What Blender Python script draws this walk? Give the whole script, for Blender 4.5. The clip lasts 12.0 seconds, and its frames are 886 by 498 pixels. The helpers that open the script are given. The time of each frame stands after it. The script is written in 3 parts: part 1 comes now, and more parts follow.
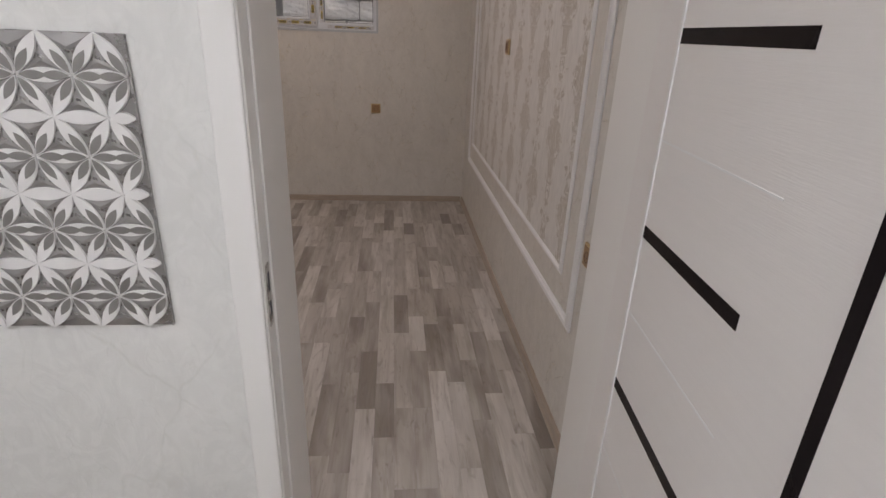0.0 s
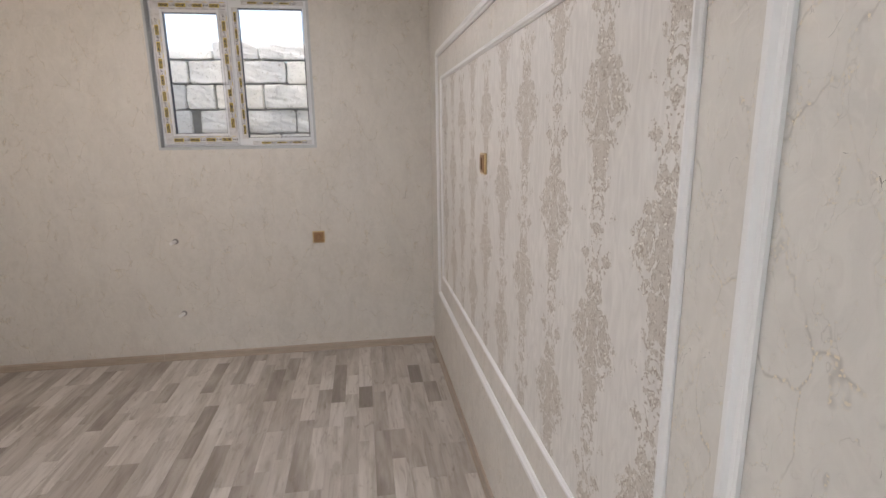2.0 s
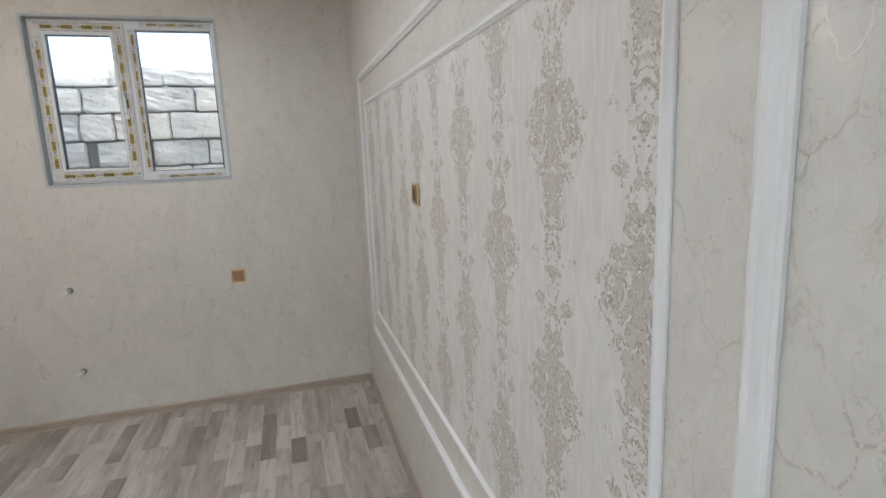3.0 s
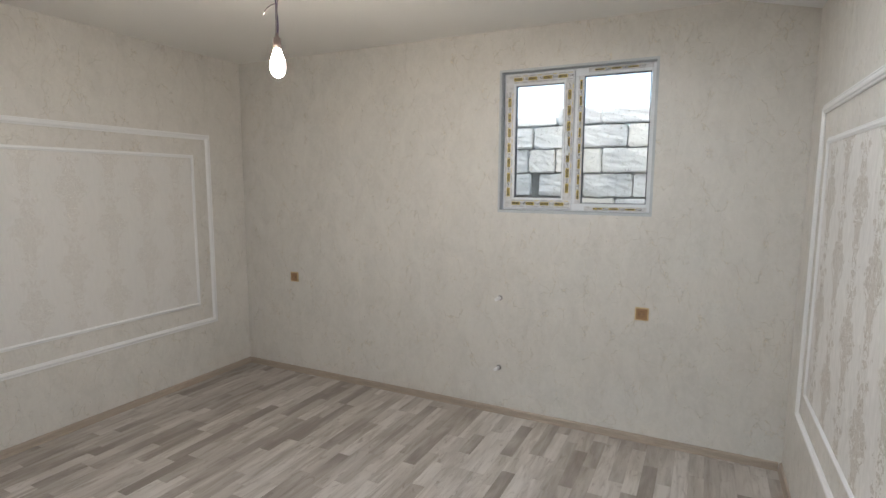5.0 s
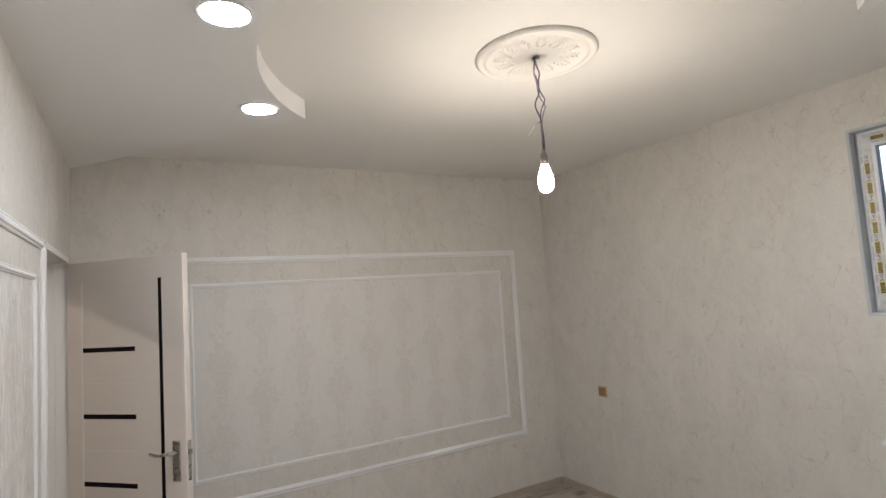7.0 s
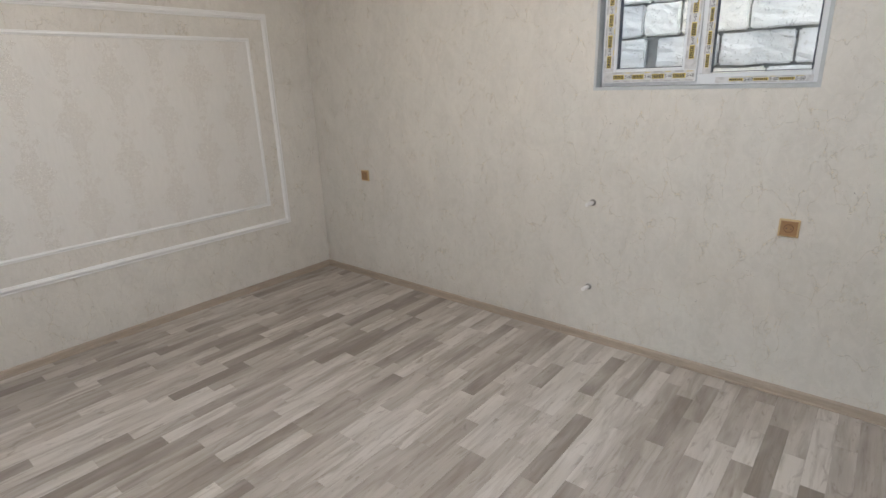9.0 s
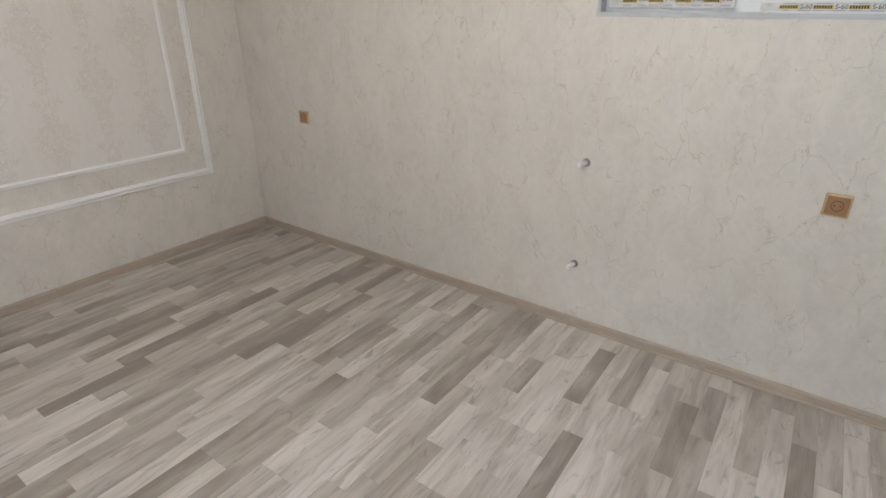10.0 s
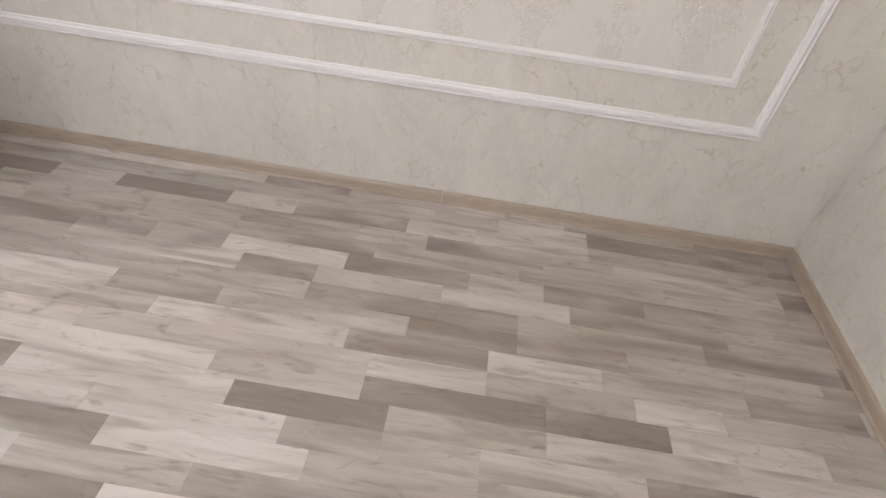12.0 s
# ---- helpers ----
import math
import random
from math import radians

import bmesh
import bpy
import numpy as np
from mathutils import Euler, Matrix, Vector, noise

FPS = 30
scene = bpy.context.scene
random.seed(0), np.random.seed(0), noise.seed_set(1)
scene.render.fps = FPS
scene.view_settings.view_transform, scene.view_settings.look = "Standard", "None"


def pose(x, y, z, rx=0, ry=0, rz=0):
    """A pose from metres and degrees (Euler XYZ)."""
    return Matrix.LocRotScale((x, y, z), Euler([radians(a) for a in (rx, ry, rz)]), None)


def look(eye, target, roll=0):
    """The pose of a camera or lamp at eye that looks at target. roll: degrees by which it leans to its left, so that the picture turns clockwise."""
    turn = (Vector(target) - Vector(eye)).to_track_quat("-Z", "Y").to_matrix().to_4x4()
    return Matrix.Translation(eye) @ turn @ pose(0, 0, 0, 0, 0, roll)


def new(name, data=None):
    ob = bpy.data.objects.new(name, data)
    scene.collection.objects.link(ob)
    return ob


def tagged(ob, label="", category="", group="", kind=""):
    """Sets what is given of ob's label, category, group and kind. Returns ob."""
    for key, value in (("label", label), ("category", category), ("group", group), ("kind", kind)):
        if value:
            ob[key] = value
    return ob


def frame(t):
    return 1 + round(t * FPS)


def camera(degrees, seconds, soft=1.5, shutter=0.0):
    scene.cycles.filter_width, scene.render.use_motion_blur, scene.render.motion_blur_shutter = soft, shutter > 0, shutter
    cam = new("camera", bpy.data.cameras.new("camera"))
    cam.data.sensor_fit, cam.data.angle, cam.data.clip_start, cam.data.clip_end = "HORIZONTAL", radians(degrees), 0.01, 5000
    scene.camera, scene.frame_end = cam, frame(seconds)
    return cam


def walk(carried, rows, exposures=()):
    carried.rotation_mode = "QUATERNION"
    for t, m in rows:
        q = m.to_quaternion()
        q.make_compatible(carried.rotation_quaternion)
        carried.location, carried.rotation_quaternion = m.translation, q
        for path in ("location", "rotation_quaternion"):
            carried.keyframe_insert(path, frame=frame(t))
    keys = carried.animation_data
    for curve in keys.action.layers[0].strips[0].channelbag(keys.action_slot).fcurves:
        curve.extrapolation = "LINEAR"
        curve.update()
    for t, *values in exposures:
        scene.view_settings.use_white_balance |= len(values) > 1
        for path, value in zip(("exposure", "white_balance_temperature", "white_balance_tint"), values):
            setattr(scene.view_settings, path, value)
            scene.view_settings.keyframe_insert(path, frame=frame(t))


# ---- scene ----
cam = camera(79.7, 12.0)
PATH = [
    (0, (0.285, 0.08, 1.533), (0.474, 1.923, 0.779), 2.4),
    (0.5, (0.395, 0.237, 1.557), (0.555, 2.116, 0.892), 1.0),
    (1, (0.382, 0.56, 1.551), (0.52, 2.476, 0.997), -0.0),
    (1.5, (0.407, 0.923, 1.572), (0.545, 2.856, 1.076), -0.3),
    (2, (0.46, 1.207, 1.599), (0.748, 3.139, 1.169), -0.8),
    (2.5, (0.436, 1.371, 1.632), (0.952, 3.264, 1.246), -2.0),
    (2.7, (0.452, 1.388, 1.617), (1.071, 3.252, 1.241), -2.5),
    (4.3, (0.542, 1.329, 1.715), (0.04, 3.244, 1.428), -0.3),
    (4.5, (0.545, 1.346, 1.716), (-0.046, 3.236, 1.433), -0.4),
    (5, (0.458, 1.473, 1.711), (-0.419, 3.253, 1.464), 0.3),
    (5.5, (0.338, 1.576, 1.667), (-1.021, 3.024, 1.427), -0.2),
    (6, (0.325, 1.691, 1.713), (-1.382, 2.723, 1.576), -0.7),
    (6.5, (0.414, 1.725, 1.783), (-1.389, 2.589, 1.837), -1.9),
    (6.7, (0.434, 1.754, 1.786), (-1.342, 2.663, 1.915), -2.1),
    (8.3, (0.473, 2.022, 1.663), (-0.956, 3.411, 1.496), -1.5),
    (8.5, (0.446, 2.068, 1.65), (-0.931, 3.485, 1.338), -1.6),
    (9, (0.415, 2.195, 1.592), (-0.809, 3.655, 0.983), -2.0),
    (9.5, (0.236, 2.399, 1.519), (-0.81, 3.91, 0.73), -0.1),
    (10, (0.001, 2.698, 1.526), (-1.045, 4.191, 0.705), 0.4),
    (10.5, (-0.302, 3.113, 1.568), (-1.555, 4.419, 0.717), 1.0),
    (11, (-0.741, 3.409, 1.527), (-2.16, 4.398, 0.523), 4.0),
    (11.5, (-1.176, 3.649, 1.439), (-2.679, 4.198, 0.239), 8.3),
    (12, (-1.572, 3.717, 1.357), (-3.053, 3.666, 0.014), 8.0),
]
EXPOSURES = [(0, 0.88, 7250, 26), (0.6, 0.82, 7180, 23), (1, 0.84, 7200, 24), (1.5, 1.55, 7300, 26), (2, 1.72, 6850, 20), (2.5, 1.67, 6360, 15), (4.5, 1.85, 6330, 12),
             (5, 1.9, 6330, 12), (5.5, 1.83, 6350, 13), (6, 2.15, 6420, 13), (6.5, 1.78, 6480, 14), (8.5, 1.86, 6350, 13), (9, 2.06, 6340, 13), (9.5, 2.16, 6350, 13), (10.5, 2.25, 6370, 14), (11, 2.42, 6370, 15), (11.5, 2.47, 6330, 15), (12, 2.68, 6370, 17)]
walk(cam, [(t, look(eye, target, roll)) for t, eye, target, roll in PATH], EXPOSURES)

# ---- light: sky outside, a bare bulb, recessed ceiling lights ----
world = bpy.data.worlds.new("world")
scene.world = world
world.use_nodes = True
wn = world.node_tree
sky = wn.nodes.new("ShaderNodeTexSky")
sky.sky_type, sky.sun_disc = "NISHITA", False
sky.sun_elevation, sky.sun_rotation = radians(66), radians(170)
sky.dust_density, sky.air_density = 4.0, 1.2
wn.links.new(sky.outputs[0], wn.nodes["Background"].inputs[0])
wn.nodes["Background"].inputs[1].default_value = 0.15
sun = new("sun", bpy.data.lights.new("sun", "SUN"))
sun.data.energy, sun.data.angle, sun.data.color = 4.5, radians(80), (0.92, 1.0, 0.99)
sun.matrix_world = look((0.35, -3.4, 8.5), (0, 0, 0))
BULB_POWER, SPOT_POWER, HALL_POWER = 105.0, 31.0, 215.0

# ---- plan (metres) ----
WEST, EAST, SOUTH, NORTH = -3.369, 0.962, 1.44, 5.08
HALL_FACE = 1.135
CEIL, DROP = 2.757, 2.660
ROSE = (-1.235, 3.285)
WIN = (-0.870, 0.143, 1.517, 2.477)
DOOR_A = (0.012, 0.850, 2.05)
DOOR_B = (-3.225, -2.43, 2.078)


# ---- materials ----
def material(name, rough=0.6, metal=0.0, colour=(0.8, 0.8, 0.8)):
    m = bpy.data.materials.new(name)
    m.use_nodes = True
    b = m.node_tree.nodes["Principled BSDF"]
    b.inputs["Roughness"].default_value, b.inputs["Metallic"].default_value = rough, metal
    b.inputs["Base Color"].default_value = (*colour, 1)
    return m, m.node_tree, b


class Graph:
    """Short hand for node graphs."""

    def __init__(self, tree):
        self.tree = tree

    def node(self, kind, **values):
        n = self.tree.nodes.new(kind)
        for key, value in values.items():
            setattr(n, key, value)
        return n

    def put(self, socket, value):
        if isinstance(value, bpy.types.NodeSocket):
            self.tree.links.new(value, socket)
        else:
            socket.default_value = value

    def math(self, op, a, b=0.0, c=0.0, clamp=False):
        n = self.node("ShaderNodeMath", operation=op, use_clamp=clamp)
        for s, v in zip(n.inputs, (a, b, c)):
            self.put(s, v)
        return n.outputs[0]

    def coords(self):
        return self.node("ShaderNodeTexCoord").outputs["Object"]

    def scaled(self, vector, s):
        n = self.node("ShaderNodeMapping")
        self.put(n.inputs["Vector"], vector)
        n.inputs["Scale"].default_value = s
        return n.outputs[0]

    def noise(self, vector, scale, detail=3.0, distortion=0.0, rough=0.55):
        n = self.node("ShaderNodeTexNoise")
        self.put(n.inputs["Vector"], vector)
        n.inputs["Scale"].default_value, n.inputs["Detail"].default_value = scale, detail
        n.inputs["Distortion"].default_value, n.inputs["Roughness"].default_value = distortion, rough
        return n.outputs["Fac"]

    def ramp(self, fac, *stops):
        n = self.node("ShaderNodeValToRGB")
        self.put(n.inputs[0], fac)
        e = n.color_ramp.elements
        while len(e) < len(stops):
            e.new(0.5)
        for el, (p, col) in zip(e, stops):
            el.position = p
            el.color = (col, col, col, 1) if isinstance(col, float) else (*col, 1)
        return n.outputs[0]

    def mix(self, fac, a, b, blend="MIX"):
        n = self.node("ShaderNodeMix", data_type="RGBA", blend_type=blend)
        self.put(n.inputs[0], fac)
        for s, v in ((n.inputs[6], a), (n.inputs[7], b)):
            self.put(s, (*v, 1) if isinstance(v, tuple) and len(v) == 3 else v)
        return n.outputs[2]

    def bump(self, height, strength, distance=0.01):
        n = self.node("ShaderNodeBump")
        self.put(n.inputs["Height"], height)
        n.inputs["Strength"].default_value, n.inputs["Distance"].default_value = strength, distance
        return n.outputs[0]


def veins_of(g, p, scale, width):
    """Broken hair-line veins, as on marbled vinyl wallpaper: 1 on a vein."""
    warp = g.node("ShaderNodeTexNoise")
    g.put(warp.inputs["Vector"], p)
    warp.inputs["Scale"].default_value, warp.inputs["Detail"].default_value = scale * 1.6, 3.0
    off = g.node("ShaderNodeVectorMath", operation="MULTIPLY_ADD")
    g.put(off.inputs[0], warp.outputs["Color"])
    off.inputs[1].default_value = (0.22, 0.22, 0.22)
    g.put(off.inputs[2], p)
    v = g.node("ShaderNodeTexVoronoi", feature="DISTANCE_TO_EDGE")
    g.put(v.inputs["Vector"], off.outputs[0])
    v.inputs["Scale"].default_value = scale
    line = g.ramp(v.outputs["Distance"], (0.0, 1.0), (width, 0.0))
    gaps = g.ramp(g.noise(p, scale * 1.9, 3.0), (0.42, 0.0), (0.58, 1.0))
    return g.math("MULTIPLY", line, gaps)


def sparkle_of(g, p, scale, keep):
    v = g.node("ShaderNodeTexVoronoi")
    g.put(v.inputs["Vector"], p)
    v.inputs["Scale"].default_value = scale
    sep = g.node("ShaderNodeSeparateColor")
    g.put(sep.inputs[0], v.outputs["Color"])
    return g.math("GREATER_THAN", sep.outputs[0], keep)


def marble_paper(name, base=(0.650, 0.625, 0.586), vein=(0.32, 0.295, 0.265), scale=5.6, vein_amount=0.52, foil=1.0):
    m, tree, b = material(name, 0.5)
    g = Graph(tree)
    p = g.coords()
    clouds = g.noise(g.scaled(p, (1, 1, 0.6)), 5.0, 4.0, 1.2)
    wave = g.noise(g.scaled(p, (1.0, 1.0, 0.8)), 14.0, 3.0, 2.5)
    long = veins_of(g, g.scaled(p, (1, 1, 0.6)), scale, 0.019)
    short = veins_of(g, g.scaled(p, (1.3, 1.3, 0.8)), scale * 1.9, 0.021)
    v = g.math("MAXIMUM", long, g.math("MULTIPLY", short, 0.7))
    colour = g.mix(g.ramp(clouds, (0.3, 0.0), (0.7, 1.0)), tuple(c * 0.94 for c in base), tuple(min(1, c * 1.05) for c in base))
    # lighter wave crests: the relief's grazing sheen, put into the colour
    colour = g.mix(g.ramp(wave, (0.46, 0.0), (0.60, 0.28)), colour, tuple(min(1, c * 1.12) for c in base))
    colour = g.mix(g.math("MULTIPLY", v, vein_amount), colour, vein)
    dust = g.math("MULTIPLY", g.math("MULTIPLY", v, sparkle_of(g, p, 300.0, 0.72)), foil)
    colour = g.mix(g.math("MULTIPLY", dust, 0.8), colour, (0.86, 0.76, 0.58))
    fleck = g.node("ShaderNodeVectorMath", operation="ADD")
    g.put(fleck.inputs[0], g.scaled(p, (1, 1, 0.7)))
    fleck.inputs[1].default_value = (3.7, 8.1, 5.3)
    shine = g.math("MULTIPLY", veins_of(g, fleck.outputs[0], scale * 1.3, 0.022), foil)
    colour = g.mix(g.math("MULTIPLY", shine, 0.15), colour, (0.93, 0.90, 0.86))
    g.put(b.inputs["Base Color"], colour)
    g.put(b.inputs["Roughness"], g.math("SUBTRACT", g.ramp(wave, (0.45, 0.60), (0.62, 0.48)), g.math("MULTIPLY", g.math("MAXIMUM", shine, dust), 0.24)))
    g.put(b.inputs["Metallic"], g.math("MULTIPLY", g.math("MAXIMUM", shine, dust), 0.6))
    fine = g.noise(p, 260.0, 2.0)
    crinkle = g.math("MULTIPLY", g.math("MULTIPLY", g.noise(p, 70.0, 2.0), shine), 0.25)
    h = g.math("ADD", g.math("ADD", g.math("MULTIPLY", fine, 0.02), crinkle), g.math("ADD", g.math("MULTIPLY", wave, 0.5), g.math("MULTIPLY", v, -0.10)))
    g.put(b.inputs["Normal"], g.bump(h, 0.42, 0.005))
    return m


def damask_paper(name, axis, cw=0.265, ch=0.53, base=(0.71, 0.69, 0.665), dark=(0.41, 0.345, 0.28), strength=1.0, start=0.0, silk=1.0):
    """Mirrored scrollwork medallions in a half-drop repeat on a silky, streaked ground."""
    m, tree, b = material(name, 0.45)
    g = Graph(tree)
    p = g.coords()
    sep = g.node("ShaderNodeSeparateXYZ")
    g.put(sep.inputs[0], p)
    u, v = g.math("ADD", sep.outputs[axis], 50 * cw - start), g.math("ADD", sep.outputs[2], 10.0)
    col = g.math("FLOOR", g.math("DIVIDE", u, cw))
    drop = g.math("MULTIPLY", g.math("MODULO", col, 2.0), ch / 2)
    fx = g.math("ABSOLUTE", g.math("SUBTRACT", g.math("MODULO", u, cw), cw / 2))
    fv = g.math("SUBTRACT", g.math("MODULO", g.math("ADD", v, drop), ch), ch / 2)
    cell = g.node("ShaderNodeCombineXYZ")
    for s, val in zip(cell.inputs, (fx, fv, 0.37)):
        g.put(s, val)
    cell = cell.outputs[0]
    scroll = g.noise(g.scaled(cell, (1.0, 0.85, 1.0)), 58.0, 1.0, 1.4, 0.5)
    lines = g.math("ABSOLUTE", g.math("SUBTRACT", scroll, 0.5))
    line = g.ramp(lines, (0.0, 1.0), (0.016, 0.6), (0.042, 0.0))
    lobe = g.noise(g.scaled(cell, (1.0, 0.7, 1.0)), 17.0, 4.0, 1.2, 0.65)
    taper = g.math("MULTIPLY", g.math("ADD", g.math("MULTIPLY", g.math("COSINE", g.math("MULTIPLY", fv, 23.0)), 0.3), 0.7), 0.11)
    ex = g.math("POWER", g.math("DIVIDE", fx, taper), 2.0)
    ey = g.math("POWER", g.math("DIVIDE", fv, ch * 0.5), 2.0)
    fv2 = g.math("SUBTRACT", ch / 2, g.math("ABSOLUTE", fv))
    ex2 = g.math("POWER", g.math("DIVIDE", fx, 0.062), 2.0)
    ey2 = g.math("POWER", g.math("DIVIDE", fv2, ch * 0.2), 2.0)
    inside = g.math("MAXIMUM", g.math("SUBTRACT", 1.0, g.math("ADD", ex, ey)), g.math("SUBTRACT", 0.42, g.math("ADD", ex2, ey2)))
    fret = g.noise(g.scaled(cell, (1.0, 0.9, 1.0)), 55.0, 2.0, 1.5, 0.5)
    reach = g.math("ADD", inside, g.math("ADD", g.math("MULTIPLY", g.math("SUBTRACT", lobe, 0.5), 5.0), g.math("MULTIPLY", g.math("SUBTRACT", fret, 0.5), 2.6)))
    body = g.ramp(reach, (0.25, 0.0), (0.38, 1.0))
    rim = g.math("SUBTRACT", g.ramp(reach, (0.22, 0.0), (0.32, 1.0)), g.ramp(reach, (0.42, 0.0), (0.62, 1.0)))
    line = g.math("MAXIMUM", line, rim)
    streak = g.noise(g.scaled(p, (7.0, 7.0, 1.9)), 3.6, 3.0, 2.2)
    wide = g.noise(g.scaled(p, (5.0, 5.0, 0.5)), 3.0, 2.0, 0.3)
    # silk also scales the streaks' sheen, which is put into the ground colour
    ground = g.mix(g.ramp(streak, (0.35, 0.0), (0.68, 1.0)), tuple(c * (1 - 0.07 * silk) for c in base), tuple(min(1, c * (1 + 0.06 * silk)) for c in base))
    ground = g.mix(g.ramp(wide, (0.45, 0.0), (0.7, 0.10)), ground, tuple(c * 0.85 for c in base))
    fill = g.math("MULTIPLY", body, 0.35 * strength)
    colour = g.mix(fill, ground, dark)
    ink = g.math("MULTIPLY", g.math("MULTIPLY", line, body), 0.7 * strength)
    colour = g.mix(ink, colour, tuple(c * 0.8 for c in dark))
    glint = g.math("MULTIPLY", g.math("MULTIPLY", line, body), sparkle_of(g, p, 230.0, 0.66))
    # near-white dots paint the glitter's highlights into the colour
    colour = g.mix(glint, colour, (0.95, 0.93, 0.88))
    g.put(b.inputs["Base Color"], colour)
    g.put(b.inputs["Metallic"], g.math("MULTIPLY", glint, 0.4))
    g.put(b.inputs["Roughness"], g.math("SUBTRACT", g.ramp(streak, (0.35, 0.52), (0.68, 0.36)), g.math("MULTIPLY", glint, 0.2)))
    h = g.math("ADD", g.math("MULTIPLY", streak, 0.6 * silk), g.math("MULTIPLY", g.math("MULTIPLY", line, body), 0.3))
    g.put(b.inputs["Normal"], g.bump(h, 0.4, 0.004))
    return m


def laminate(name, per_island=False, tone=1.1):
    """Grey-beige oak print; each strip takes its own shade."""
    m, tree, b = material(name, 0.38)
    g = Graph(tree)
    if per_island:
        rnd = g.node("ShaderNodeNewGeometry").outputs["Random Per Island"]
        where = g.coords()
    else:
        rnd = g.node("ShaderNodeObjectInfo").outputs["Random"]
        where = g.node("ShaderNodeNewGeometry").outputs["Position"]
    shift = g.node("ShaderNodeVectorMath", operation="ADD")
    g.put(shift.inputs[0], where)
    comb = g.node("ShaderNodeCombineXYZ")
    g.put(comb.inputs[2], g.math("MULTIPLY", rnd, 40.0))
    g.put(comb.inputs[1], g.math("MULTIPLY", rnd, 17.0))
    g.put(shift.inputs[1], comb.outputs[0])
    p = shift.outputs[0]
    k = tone
    tone1 = g.noise(g.scaled(p, (5.0, 1.0, 1.0)), 1.9, 2.0, 0.4)
    depth = g.math("ADD", rnd, g.math("MULTIPLY", g.math("SUBTRACT", tone1, 0.5), 1.35))
    shade = g.ramp(depth, (0.0, (0.215 * k, 0.184 * k, 0.160 * k)), (0.14, (0.275 * k, 0.240 * k, 0.212 * k)), (0.34, (0.362 * k, 0.324 * k, 0.291 * k)),
                   (0.6, (0.410 * k, 0.372 * k, 0.338 * k)), (0.85, (0.480 * k, 0.442 * k, 0.407 * k)), (1.0, (0.530 * k, 0.491 * k, 0.456 * k)))
    grain = g.noise(g.scaled(p, (34.0, 1.6, 1.0)), 3.0, 5.0, 0.8, 0.6)
    knots = g.noise(g.scaled(p, (8.0, 2.2, 1.0)), 2.4, 4.0, 2.2)
    colour = g.mix(g.ramp(grain, (0.30, 0.15), (0.48, 0.0), (0.75, 0.0)), shade, (0.12 * k, 0.095 * k, 0.075 * k))
    colour = g.mix(g.ramp(grain, (0.52, 0.0), (0.75, 0.16)), colour, (0.50 * k, 0.45 * k, 0.39 * k))
    tone2 = g.noise(g.scaled(p, (12.0, 1.3, 1.0)), 1.9, 3.0, 0.7)
    colour = g.mix(g.ramp(tone2, (0.30, 0.6), (0.52, 0.0)), colour, (0.225 * k, 0.190 * k, 0.155 * k))
    colour = g.mix(g.ramp(knots, (0.58, 0.0), (0.74, 0.5)), colour, (0.15 * k, 0.115 * k, 0.09 * k))
    g.put(b.inputs["Base Color"], colour)
    g.put(b.inputs["Roughness"], g.ramp(grain, (0.3, 0.46), (0.7, 0.34)))
    g.put(b.inputs["Normal"], g.bump(grain, 0.12, 0.001))
    return m


def plain(name, colour, rough=0.5, metal=0.0, vary=0.06, scale=8.0, bump=0.05, stretch=(1, 1, 1), fine=120.0):
    m, tree, b = material(name, rough, metal, colour)
    g = Graph(tree)
    p = g.scaled(g.coords(), stretch)
    n = g.noise(p, scale, 4.0, 0.4)
    g.put(b.inputs["Base Color"], g.mix(n, tuple(c * (1 - vary) for c in colour), tuple(min(1, c * (1 + vary)) for c in colour)))
    f = g.noise(p, fine, 2.0)
    g.put(b.inputs["Roughness"], g.math("ADD", g.math("MULTIPLY", g.math("SUBTRACT", n, 0.5), 0.15), rough))
    g.put(b.inputs["Normal"], g.bump(f, bump, 0.002))
    return m


def glowing(name, colour, strength):
    m, tree, b = material(name, 0.3, 0.0, (0.9, 0.9, 0.9))
    b.inputs["Emission Color"].default_value = (*colour, 1)
    b.inputs["Emission Strength"].default_value = strength
    return m


def glass_pane(name):
    m, tree, b = material(name, 0.02, 0.0, (1, 1, 1))
    g = Graph(tree)
    b.inputs["Transmission Weight"].default_value = 1.0
    b.inputs["IOR"].default_value = 1.02
    return m


PAPER = marble_paper("marbled_wallpaper")
HALL_PAPER = marble_paper("hall_wallpaper", (0.72, 0.72, 0.70), (0.55, 0.56, 0.53), 3.4, 0.28, 0.1)
DAMASK_E = damask_paper("damask_wallpaper_east", 1, start=2.02 - 0.1325, strength=1.3)
DAMASK_W = damask_paper("damask_wallpaper_west", 1, strength=0.34, silk=0.35)
DAMASK_S = damask_paper("damask_wallpaper_south", 0, strength=0.5, silk=2.2)
CEILING = plain("ceiling_paint", (0.80, 0.785, 0.75), 0.7, vary=0.02, scale=2.0)
GYPSUM = plain("gypsum_paint", (0.80, 0.80, 0.79), 0.6, vary=0.02, scale=2.0)
MOULDING = plain("white_moulding", (0.80, 0.80, 0.80), 0.35, vary=0.03)
# one door film in two tones: warm or cool light put into the colour
DOOR_WARM_LIT = plain("door_film_warm_lit", (0.775, 0.715, 0.665), 0.42, vary=0.03, scale=5.0, stretch=(1.0, 1.0, 14.0), bump=0.22, fine=28.0)
CASING = plain("casing_film", (0.80, 0.79, 0.77), 0.38, vary=0.02, scale=5.0, stretch=(4, 4, 0.5))
